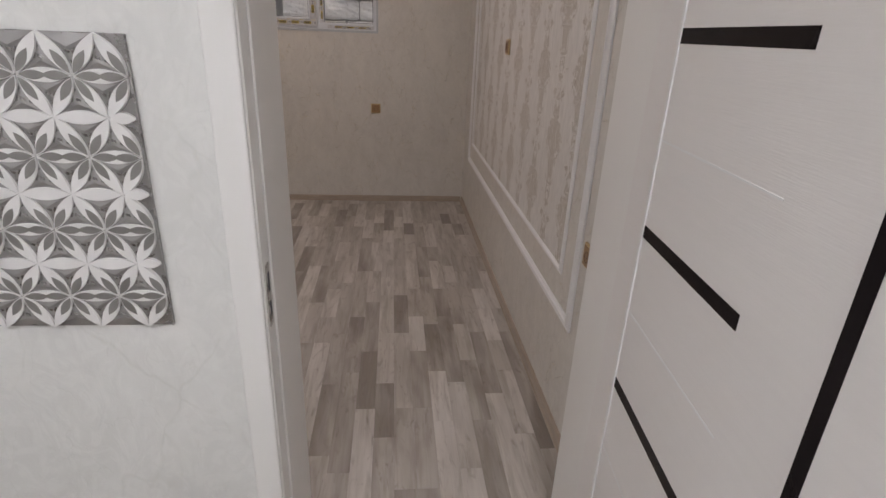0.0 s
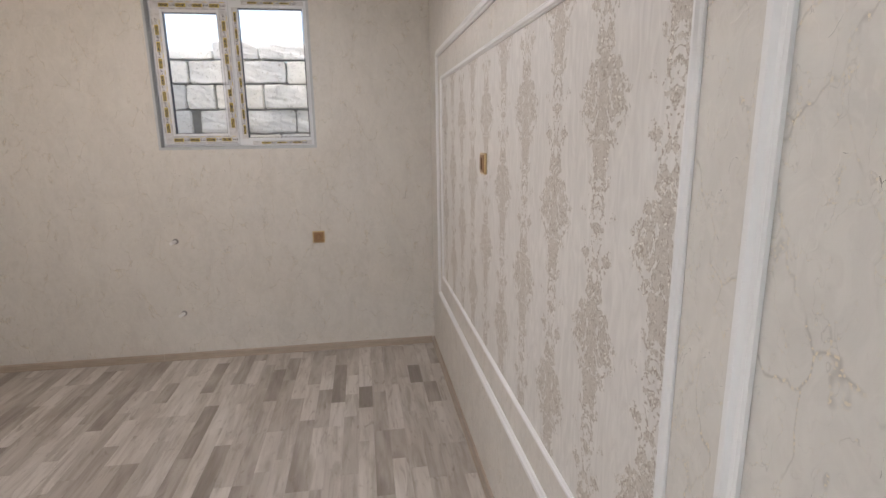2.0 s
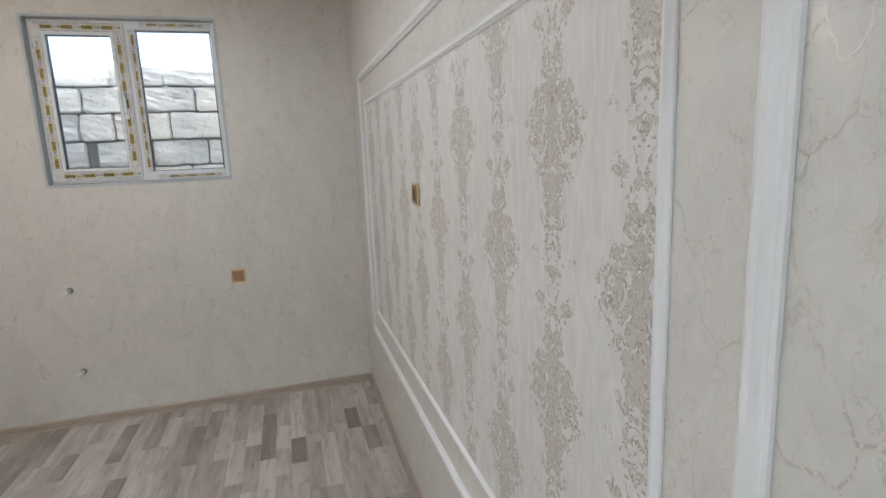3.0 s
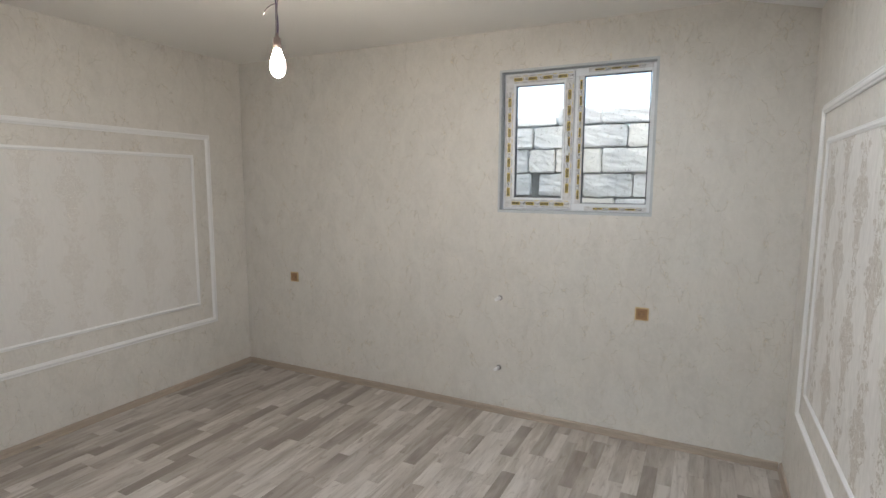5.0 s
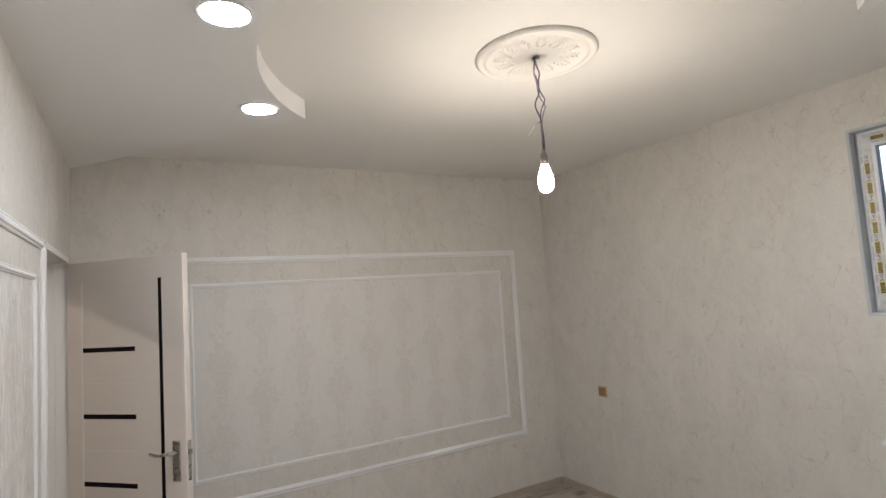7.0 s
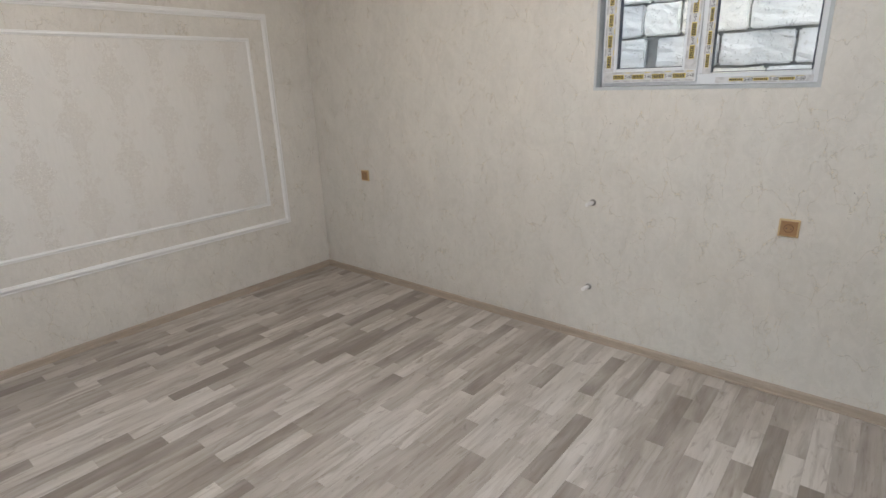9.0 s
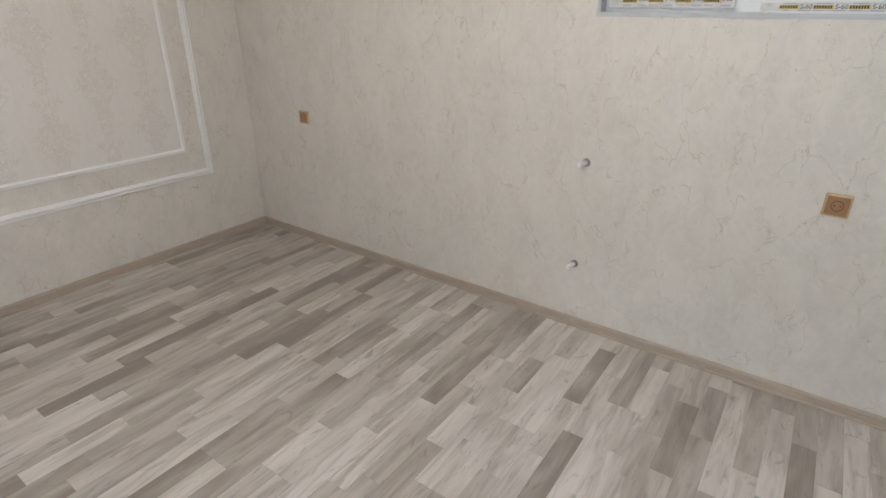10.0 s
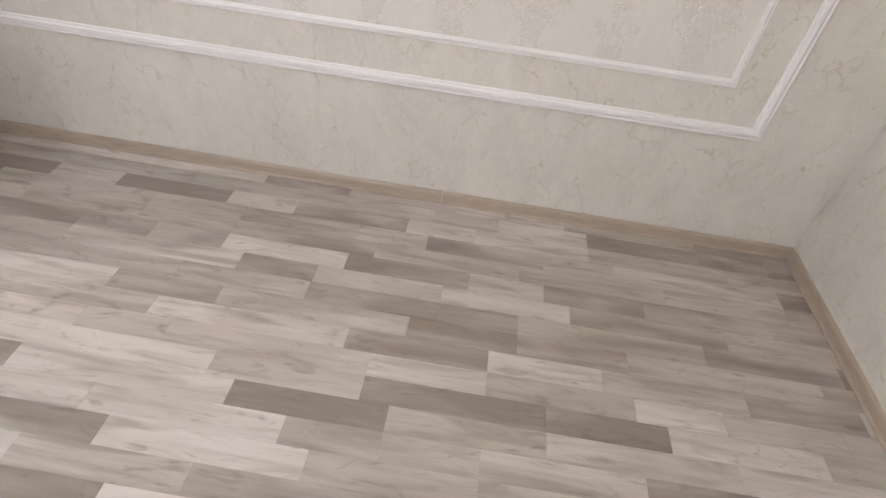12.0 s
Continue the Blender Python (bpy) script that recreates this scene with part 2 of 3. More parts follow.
# the same film with the hall's cool light in its colour
DOOR_COOL_LIT = plain("door_film_cool_lit", (0.785, 0.76, 0.745), 0.40, vary=0.03, scale=5.0, stretch=(1.0, 1.0, 14.0), bump=0.18, fine=28.0)
DARK_GLASS = plain("dark_glass", (0.012, 0.009, 0.010), 0.10, vary=0.3)
DARK_GLASS.node_tree.nodes["Principled BSDF"].inputs["Specular IOR Level"].default_value = 0.12
STEEL = plain("brushed_steel", (0.50, 0.49, 0.48), 0.28, 1.0, vary=0.1, scale=40.0)
LAMINATE = laminate("laminate_strip")
LAMINATE_REST = laminate("laminate_strips", True)
UNDERLAY = plain("joint_shadow", (0.24, 0.20, 0.17), 0.7)
SKIRTING = plain("skirting_print", (0.38, 0.315, 0.255), 0.36, vary=0.3, scale=5.0, stretch=(2, 2, 30))
PVC = plain("white_pvc", (0.74, 0.765, 0.79), 0.25, vary=0.02)
REVEAL = plain("reveal_plaster", (0.50, 0.53, 0.55), 0.6, vary=0.15, scale=12.0)
FILM = plain("protective_film", (0.58, 0.58, 0.585), 0.28, vary=0.28, scale=38.0, bump=0.25)
YELLOW = plain("yellow_print", (0.62, 0.47, 0.08), 0.35, vary=0.1, scale=30.0)
INK = plain("black_print", (0.03, 0.03, 0.03), 0.4)
GREY_PRINT = plain("grey_print", (0.42, 0.42, 0.44), 0.4)
GASKET = plain("black_gasket", (0.045, 0.055, 0.075), 0.5)
GLASS = glass_pane("window_glass")
BRASS_WOOD = plain("bronze_plastic", (0.36, 0.21, 0.105), 0.32, 0.25, vary=0.12, scale=30.0, stretch=(1, 1, 3))
BRASS_DARK = plain("bronze_plastic_dark", (0.20, 0.11, 0.055), 0.35, 0.2, vary=0.12, scale=30.0)
BRASS_RIM = plain("gilt_rim", (0.62, 0.47, 0.27), 0.3, 0.4, vary=0.08)
SILVER = plain("silver_relief", (0.36, 0.35, 0.345), 0.28, 0.85, vary=0.15, scale=25.0)
RELIEF_WHITE = plain("relief_white", (0.78, 0.77, 0.76), 0.35, vary=0.04, scale=30.0)
RELIEF_GREY = plain("relief_grey", (0.30, 0.29, 0.28), 0.3, 0.6, vary=0.12, scale=40.0)
WIRE_BLUE = plain("wire_sheath_violet", (0.10, 0.07, 0.13), 0.45)
WIRE_GREY = plain("wire_sheath_grey", (0.30, 0.27, 0.27), 0.45)
SOCKET_CAP = plain("lamp_socket_plastic", (0.16, 0.12, 0.10), 0.4)
PLASTER = plain("cast_plaster", (0.80, 0.775, 0.73), 0.6, vary=0.04, scale=30.0, bump=0.1)
HOLE = plain("hole_dark", (0.12, 0.11, 0.10), 0.9, vary=0.2, scale=50.0)
PLUG = plain("white_plug", (0.82, 0.82, 0.82), 0.35)
PLUG_SHADE = plain("shaded_plug_collar", (0.26, 0.25, 0.24), 0.6)
BULB_GLOW = glowing("bulb_glow", (1.0, 0.90, 0.76), BULB_POWER)
SPOT_GLOW = glowing("downlight_glow", (0.88, 0.95, 1.0), SPOT_POWER)
# warm fill for an added, unseen lamp behind the side door
SIDE_FILL = glowing("side_room_fill", (1.0, 0.86, 0.70), 60.0)
HALL_GLOW = glowing("hall_light_glow", (0.80, 0.93, 1.0), HALL_POWER)


def limestone(name):
    m, tree, b = material(name, 0.9)
    g = Graph(tree)
    p = g.node("ShaderNodeNewGeometry").outputs["Position"]
    rnd = g.node("ShaderNodeObjectInfo").outputs["Random"]
    big, small = g.noise(p, 15.0, 8.0, 0.1, 0.72), g.noise(p, 34.0, 6.0, 1.6, 0.7)
    runs = g.noise(g.scaled(p, (26.0, 26.0, 2.2)), 1.6, 4.0, 0.5)
    c = g.mix(rnd, (0.72, 0.745, 0.75), (0.88, 0.88, 0.83))
    c = g.mix(g.ramp(big, (0.56, 0.0), (0.72, 0.45)), c, (0.46, 0.49, 0.50))
    c = g.mix(g.ramp(big, (0.32, 0.45), (0.42, 0.0)), c, (0.45, 0.41, 0.32))
    c = g.mix(g.ramp(small, (0.57, 0.0), (0.68, 0.7)), c, (0.24, 0.24, 0.21))
    c = g.mix(g.ramp(runs, (0.62, 0.0), (0.72, 0.25)), c, (0.80, 0.82, 0.81))
    g.put(b.inputs["Base Color"], c)
    g.put(b.inputs["Normal"], g.bump(g.math("ADD", g.math("MULTIPLY", big, 0.35), g.math("MULTIPLY", small, 1.0)), 0.5, 0.006))
    return m


STONE = limestone("sawn_limestone")
MORTAR = plain("grey_mortar", (0.34, 0.35, 0.34), 0.95, vary=0.25, scale=20.0, bump=0.4)
EARTH = plain("bare_ground", (0.20, 0.17, 0.13), 0.95, vary=0.3, scale=3.0, bump=0.5)
RENDER_OUT = plain("outer_plaster", (0.55, 0.54, 0.52), 0.85, vary=0.1, scale=4.0)


# ---- mesh helpers ----
def link(name, bm, mat, parent=None, label=""):
    me = bpy.data.meshes.new(name)
    bm.to_mesh(me)
    bm.free()
    for x in mat if isinstance(mat, (list, tuple)) else [mat]:
        me.materials.append(x)
    ob = new(name, me)
    if parent is not None:
        ob.parent = parent
    if label:
        ob["label"] = label
    return ob


def part(name, bm, mat, parent, label=""):
    return link(name, bm, mat, parent, label)


def add_box(bm, x0, x1, y0, y1, z0, z1):
    r = bmesh.ops.create_cube(bm, size=1.0)
    for v in r["verts"]:
        v.co = Vector((x0 + (v.co.x + 0.5) * (x1 - x0), y0 + (v.co.y + 0.5) * (y1 - y0), z0 + (v.co.z + 0.5) * (z1 - z0)))
    return r["verts"]


def box(x0, x1, y0, y1, z0, z1, bevel=0.0, segments=2):
    bm = bmesh.new()
    add_box(bm, x0, x1, y0, y1, z0, z1)
    if bevel:
        bmesh.ops.bevel(bm, geom=bm.edges[:], offset=bevel, segments=segments, affect="EDGES", profile=0.6)
    return bm


def lathe(profile, segments=32):
    """Turns (radius, z) pairs round the z axis."""
    bm = bmesh.new()
    rings = []
    for r, z in profile:
        if r < 1e-5:
            rings.append([bm.verts.new((0, 0, z))])
        else:
            rings.append([bm.verts.new((r * math.cos(2 * math.pi * i / segments), r * math.sin(2 * math.pi * i / segments), z)) for i in range(segments)])
    for a, b in zip(rings, rings[1:]):
        for i in range(segments):
            j = (i + 1) % segments
            quad = [a[i % len(a)], a[j % len(a)], b[j % len(b)], b[i % len(b)]]
            quad = list(dict.fromkeys(quad))
            if len(quad) > 2:
                bm.faces.new(quad)
    bmesh.ops.recalc_face_normals(bm, faces=bm.faces[:])
    for f in bm.faces:
        f.smooth = True
    return bm


def tube(points, radius, sides=8):
    bm = bmesh.new()
    pts = [Vector(p) for p in points]
    rings = []
    for i, p in enumerate(pts):
        d = (pts[min(i + 1, len(pts) - 1)] - pts[max(i - 1, 0)]).normalized()
        a = d.orthogonal().normalized() if not rings else (side - side.dot(d) * d).normalized()
        side = a
        b = d.cross(a)
        rings.append([bm.verts.new(p + radius * (math.cos(2 * math.pi * k / sides) * a + math.sin(2 * math.pi * k / sides) * b)) for k in range(sides)])
    for r, s in zip(rings, rings[1:]):
        for k in range(sides):
            bm.faces.new([r[k], r[(k + 1) % sides], s[(k + 1) % sides], s[k]])
    bm.faces.new(rings[0])
    bm.faces.new(rings[-1])
    bmesh.ops.recalc_face_normals(bm, faces=bm.faces[:])
    for f in bm.faces:
        f.smooth = len(f.verts) == 4
    return bm


def empty(name, label, category, group="", kind="", at=None):
    ob = new(name)
    if at is not None:
        ob.matrix_world = at
    return tagged(ob, label, category, group, kind)


def wall_with_holes(name, axis, face, back, a0, a1, z1, holes, mat, label):
    """A wall in the plane axis = face, as thick as |back - face|, from a0 to a1 and up to z1; holes: (a, b, low, high)."""
    bm = bmesh.new()
    xs = sorted({a0, a1, *[h[0] for h in holes], *[h[1] for h in holes]})
    for l, r in zip(xs, xs[1:]):
        zs = [(0.0, z1)]
        for ha, hb, lo, hi in holes:
            if ha <= l and r <= hb:
                zs = [s for s in ((0.0, lo), (hi, z1)) if s[1] - s[0] > 1e-4]
        for lo, hi in zs:
            if axis == 1:
                add_box(bm, l, r, min(face, back), max(face, back), lo, hi)
            else:
                add_box(bm, min(face, back), max(face, back), l, r, lo, hi)
    bmesh.ops.remove_doubles(bm, verts=bm.verts[:], dist=1e-5)
    return tagged(link(name, bm, mat), label, "wall", kind="structure")


# ---- the large structure ----
wall_with_holes("wall_north", 1, NORTH, NORTH + 0.28, WEST - 0.2, EAST + 0.2, CEIL, [WIN], PAPER, "cream marbled vinyl wallpaper on the window wall")
wall_with_holes("wall_east", 0, EAST, EAST + 0.2, SOUTH - 0.1, NORTH - 0.002, CEIL, [], PAPER, "cream wallpapered wall with framed damask panel")
wall_with_holes("wall_west", 0, WEST, WEST - 0.2, SOUTH - 0.1, NORTH - 0.002, CEIL, [], PAPER, "cream wallpapered wall with framed panel")
S_MID = 1.29
holes = [(DOOR_A[0] - 0.03, DOOR_A[1] + 0.03, 0.0, DOOR_A[2] + 0.03), (DOOR_B[0] - 0.03, DOOR_B[1] + 0.03, 0.0, DOOR_B[2] + 0.03)]
wall_with_holes("wall_south", 1, SOUTH, S_MID, WEST, EAST, CEIL, holes, PAPER, "cream wallpapered wall with two door openings")
wall_with_holes("wall_hall", 1, HALL_FACE, S_MID, -4.4, 2.0, CEIL, holes, HALL_PAPER, "pale marbled wallpaper on the hall side")
# the x = -1.55 partition is unseen, added to keep hall light off the side door
for nm, ax, fc, bk, lo, hi in (("wall_hall_east", 0, 1.45, 1.6, -1.6, HALL_FACE), ("wall_hall_west", 0, -4.2, -4.35, -1.6, HALL_FACE), ("wall_hall_inner", 0, -1.55, -1.65, -1.6, HALL_FACE), ("wall_hall_south", 1, -1.5, -1.65, -4.2, 1.45)):
    wall_with_holes(nm, ax, fc, bk, lo, hi, CEIL, [], HALL_PAPER, "pale marbled wallpaper in the hall")

tagged(link("floor", box(WEST - 0.1, EAST + 0.1, HALL_FACE, NORTH + 0.1, -0.12, -0.006), UNDERLAY), "grey-beige oak laminate floor in mixed strips", "floor", kind="structure")
hall_floor = tagged(link("floor_hall", box(-4.3, 1.5, -1.6, HALL_FACE, -0.12, -0.003), laminate("hall_laminate")), "grey-beige laminate floor of the hall", "floor", kind="structure")
tagged(link("ceiling", box(WEST - 0.2, EAST + 0.2, SOUTH - 0.1, NORTH + 0.28, CEIL, CEIL + 0.15), CEILING), "matt off-white plastered ceiling", "ceiling", kind="structure")
tagged(link("ceiling_hall", box(-4.35, 1.6, -1.65, SOUTH - 0.1, CEIL, CEIL + 0.15), CEILING), "matt white hall ceiling", "ceiling", kind="structure")


def ceiling_drop():
    """The lowered half: it ends along the room's diagonal, with a round bite about the ceiling rose."""
    r = 1.13
    a0 = radians(223)
    a1 = math.atan2(NORTH - ROSE[1], EAST - ROSE[0]) + 2 * math.pi
    line = [(WEST, SOUTH)]
    n = 64
    line += [(ROSE[0] + r * math.cos(a0 + (a1 - a0) * i / n), ROSE[1] + r * math.sin(a0 + (a1 - a0) * i / n)) for i in range(n + 1)]
    line += [(EAST, NORTH), (EAST, SOUTH)]
    bm = bmesh.new()
    f = bm.faces.new([bm.verts.new((x, y, DROP)) for x, y in line])
    ext = bmesh.ops.extrude_face_region(bm, geom=[f])
    for v in ext["geom"]:
        if isinstance(v, bmesh.types.BMVert):
            v.co.z = CEIL - 0.0005
    bmesh.ops.recalc_face_normals(bm, faces=bm.faces[:])
    bmesh.ops.triangulate(bm, faces=[q for q in bm.faces if len(q.verts) > 4])
    return tagged(link("ceiling_drop", bm, GYPSUM), "white lowered plasterboard ceiling with a round cut-out", "ceiling", kind="structure")


ceiling_drop()


# ---- damask sheets and picture-rail mouldings ----
def sheet(name, axis, face, into, a0, a1, z0, z1, mat, label):
    t = 0.0015 * into
    if axis == 0:
        bm = box(min(face, face + t), max(face, face + t), a0, a1, z0, z1)
    else:
        bm = box(a0, a1, min(face, face + t), max(face, face + t), z0, z1)
    return tagged(link(name, bm, mat), label, "wallpaper", kind="structure")


def moulding_frame(axis, face, into, a0, a1, z0, z1, width, proud, label):
    """Four mitred strips of ogee section round a rectangle on a wall; a0..z1 is the outer edge."""
    thing = empty("panel_moulding", label, "moulding", "panel mouldings")
    prof = [(0.0, 0.0), (0.0, 0.45), (0.12, 0.62), (0.2, 0.5), (0.32, 0.6), (0.5, 1.0), (0.72, 0.95), (0.82, 0.55), (0.9, 0.6), (1.0, 0.4), (1.0, 0.0)]
    corners = [(a0, z0, 1, 1), (a1, z0, -1, 1), (a1, z1, -1, -1), (a0, z1, 1, -1)]
    for i in range(4):
        bm = bmesh.new()
        ends = []
        for ca, cz, da, dz in (corners[i], corners[(i + 1) % 4]):
            ring = []
            for s, h in prof:
                a, z, d = ca + da * s * width, cz + dz * s * width, face + into * (0.0005 + h * proud)
                ring.append(bm.verts.new((d, a, z) if axis == 0 else (a, d, z)))
            ends.append(ring)
        n = len(prof)
        for k in range(n):
            f = bm.faces.new([ends[0][k], ends[0][(k + 1) % n], ends[1][(k + 1) % n], ends[1][k]])
        bm.faces.new(ends[0])
        bm.faces.new(ends[1])
        bmesh.ops.recalc_face_normals(bm, faces=bm.faces[:])
        part("strip", bm, MOULDING, thing)
    return thing


OUT_W, IN_W = 0.044, 0.026
EP = (1.789, 4.722, 0.486, 2.102, 1.960, 4.556, 0.653, 1.930)
WP = (1.900, 4.714, 0.486, 2.102, 2.066, 4.548, 0.662, 1.929)
SP = (-2.305, -0.16, 0.486, 2.102, -2.125, -0.33, 0.653, 1.950)
for axis, face, into, q, mat, where in ((0, EAST, -1, EP, DAMASK_E, "long side wall"), (0, WEST, 1, WP, DAMASK_W, "wall opposite the window's side"), (1, SOUTH, 1, SP, DAMASK_S, "wall between the doors")):
    moulding_frame(axis, face, into, q[0], q[1], q[2], q[3], OUT_W, 0.016, "white ogee moulding, wide outer frame on the wall")
    moulding_frame(axis, face, into, q[4], q[5], q[6], q[7], IN_W, 0.011, "white slim inner moulding round damask paper")
    sheet("wallpaper_panel", axis, face, into, q[4] + 0.004, q[5] - 0.004, q[6] + 0.004, q[7] - 0.004, mat, "silky damask wallpaper with glittering scrollwork")


# ---- skirting ----
def skirting(name, axis, face, into, a0, a1, parent):
    prof = [(0.0, 0.0), (0.022, 0.0), (0.022, 0.004), (0.017, 0.007), (0.0145, 0.011), (0.013, 0.030), (0.011, 0.040), (0.006, 0.047), (0.0, 0.050)]
    bm = bmesh.new()
    ends = []
    for a in (a0, a1):
        ends.append([bm.verts.new((face + into * d, a, z) if axis == 0 else (a, face + into * d, z)) for d, z in prof])
    n = len(prof)
    for k in range(n):
        bm.faces.new([ends[0][k], ends[0][(k + 1) % n], ends[1][(k + 1) % n], ends[1][k]])
    bm.faces.new(ends[0])
    bm.faces.new(ends[1])
    bmesh.ops.recalc_face_normals(bm, faces=bm.faces[:])
    return part("skirting_board", bm, SKIRTING, parent)


base = empty("baseboard", "grey-brown wood-print skirting along the walls", "baseboard", kind="structure")
skirting("n1", 1, NORTH, -1, WEST + 0.018, -1.02, base)
skirting("n2", 1, NORTH, -1, -1.018, EAST - 0.018, base)
skirting("e", 0, EAST, -1, SOUTH + 0.02, NORTH, base)
skirting("w1", 0, WEST, 1, SOUTH + 0.02, 3.62, base)
skirting("w2", 0, WEST, 1, 3.622, NORTH, base)
skirting("s", 1, SOUTH, 1, DOOR_B[1] + 0.032, DOOR_A[0] - 0.032, base)


# ---- doors ----
def door_lining(name, d, hall_side, room_side, label):
    x0, x1, top = d
    thing = empty(name, label, "door frame", kind="structure")
    for xa, xb, in_a, in_b in ((x0 - 0.03, x0, x0, x0 + 0.006), (x1, x1 + 0.03, x1 - 0.006, x1)):
        part("jamb", box(xa, xb, HALL_FACE - 0.004, SOUTH + 0.004, 0, top, 0.002), CASING, thing)
        part("stop", box(in_a, in_b, HALL_FACE + 0.055 if hall_side else HALL_FACE + 0.02, SOUTH - (0.0 if hall_side else 0.06), 0, top - 0.012, 0.003), CASING, thing)
    part("head", box(x0 - 0.03, x1 + 0.03, HALL_FACE - 0.004, SOUTH + 0.004, top + 0.0005, top + 0.03, 0.002), CASING, thing)

    def casing(y, into):
        w, t = 0.062, 0.014
        for xa, xb in ((x0 - 0.004 - w, x0 - 0.004), (x1 + 0.004, x1 + 0.004 + w)):
            xb = min(xb, EAST - 0.001) if into > 0 else xb
            xa = max(xa, WEST + 0.001) if into > 0 else xa
            if xb - xa > 0.01:
                part("casing", box(xa, xb, min(y, y + into * t), max(y, y + into * t), 0, top + 0.004 + w, 0.005, 3), CASING, thing)
        xa, xb = x0 - 0.0035, x1 + 0.0035
        part("casing", box(xa, xb, min(y, y + into * t), max(y, y + into * t), top + 0.004, top + 0.004 + w, 0.005, 3), CASING, thing)

    casing(HALL_FACE - 0.0005, -1)
    return thing


lining_a = door_lining("door_frame_entry", DOOR_A, True, False, "white film-covered door lining and casing, open doorway")
door_lining("door_frame_side", DOOR_B, False, True, "white film-covered door lining and casing beside the corner")
# strike plate of the entry door
sp = part("strike_plate", box(DOOR_A[0] - 0.0005, DOOR_A[0] + 0.0025, HALL_FACE + 0.012, HALL_FACE + 0.038, 0.905, 1.055, 0.001), STEEL, lining_a, "steel strike plate")
part("strike_hole", box(DOOR_A[0] + 0.002, DOOR_A[0] + 0.003, HALL_FACE + 0.019, HALL_FACE + 0.031, 0.99, 1.035), GASKET, lining_a)
part("strike_hole", box(DOOR_A[0] + 0.002, DOOR_A[0] + 0.003, HALL_FACE + 0.019, HALL_FACE + 0.031, 0.93, 0.965), GASKET, lining_a)


def door_leaf(name, width, height, slots, at, label, slot_a, slot_b, strip, lock_z, film):
    """A leaf from its hinge along +x, faces at y = +-0.019: routed stile groove, slots of dark glass, lever handles."""
    t = 0.019
    thing = empty(name, label, "door", at=at)
    part("slab", box(0.002, width, -t, t, 0.008, height, 0.003), film, thing, "pale wood-grain film")
    for side in (-1, 1):
        y = side * t
        lo, hi = min(y, y + side * 0.0012), max(y, y + side * 0.0012)
        part("glass_strip", box(strip - 0.011, strip + 0.011, lo, hi, 0.11, height - 0.12, 0.0004), DARK_GLASS, thing, "long strip of black glass")
        for z in slots:
            part("glass_strip", box(slot_a, slot_b, lo, hi, z - 0.0125, z + 0.0125, 0.0004), DARK_GLASS, thing, "short strip of black glass")
        part("bead", box(slot_a - 0.010, slot_a - 0.001, min(y, y + side * 0.003), max(y, y + side * 0.003), 0.11, height - 0.12, 0.0005), MOULDING, thing)
        for za, zb in zip(slots, slots[1:]):
            z = (za + zb) / 2
            part("groove", box(slot_a, slot_b + 0.02, lo + 0.0002, hi - 0.0004, z - 0.0016, z + 0.0016), MOULDING, thing)
        plate = part("lock_plate", box(width - 0.085, width - 0.04, min(y, y + side * 0.007), max(y, y + side * 0.007), lock_z - 0.11, lock_z + 0.09, 0.003), STEEL, thing, "satin steel lock plate")
        neck = lathe([(0, 0), (0.011, 0), (0.010, 0.045), (0, 0.047)], 16)
        bmesh.ops.transform(neck, matrix=Matrix.Translation((width - 0.0625, y, lock_z + 0.035)) @ Matrix.Rotation(radians(-90 * side), 4, "X"), verts=neck.verts[:])
        part("handle_neck", neck, STEEL, plate)
        pts = [(width - 0.0625 - 0.13 * s, y + side * (0.044 + 0.006 * math.sin(3.1 * s)), lock_z + 0.035 - 0.014 * math.sin(3.0 * s) * s) for s in [i / 8 for i in range(9)]]
        part("lever_handle", tube(pts, 0.0085, 10), STEEL, plate)
        knob = lathe([(0, 0), (0.012, 0), (0.012, 0.006), (0.006, 0.012), (0.006, 0.018), (0, 0.02)], 14)
        bmesh.ops.transform(knob, matrix=Matrix.Translation((width - 0.0625, y, lock_z - 0.055)) @ Matrix.Rotation(radians(-90 * side), 4, "X"), verts=knob.verts[:])
        part("thumb_turn", knob, STEEL, plate)
    edge = part("lock_case", box(width - 0.001, width + 0.0015, -0.011, 0.011, lock_z - 0.11, lock_z + 0.09, 0.0008), STEEL, thing, "steel lock face on the leaf's edge")
    part("latch", box(width + 0.001, width + 0.012, -0.007, 0.007, lock_z + 0.02, lock_z + 0.05, 0.002), STEEL, edge)
    for z in (0.25, height - 0.25):
        part("hinge", tube([(0, t + 0.004, z - 0.05), (0, t + 0.004, z + 0.05)], 0.007, 10), STEEL, thing)
    return thing


door_leaf("door_entry", 0.80, 2.02, (1.540, 1.184, 0.829, 0.473), pose(0.806, 1.132, 0.004, 0, 0, 265.0), "white wood-grain door with black glass strips, open into the hall", 0.115, 0.472, 0.645, 0.955, DOOR_COOL_LIT)
door_leaf("door_side", 0.79, 2.066, (1.577, 1.219, 0.862, 0.506), pose(-3.217, 1.450, 0.004, 0, 0, 44.5), "white interior door with black glass strips, standing ajar, warm light in its colour", 0.115, 0.473, 0.642, 1.008, DOOR_WARM_LIT)


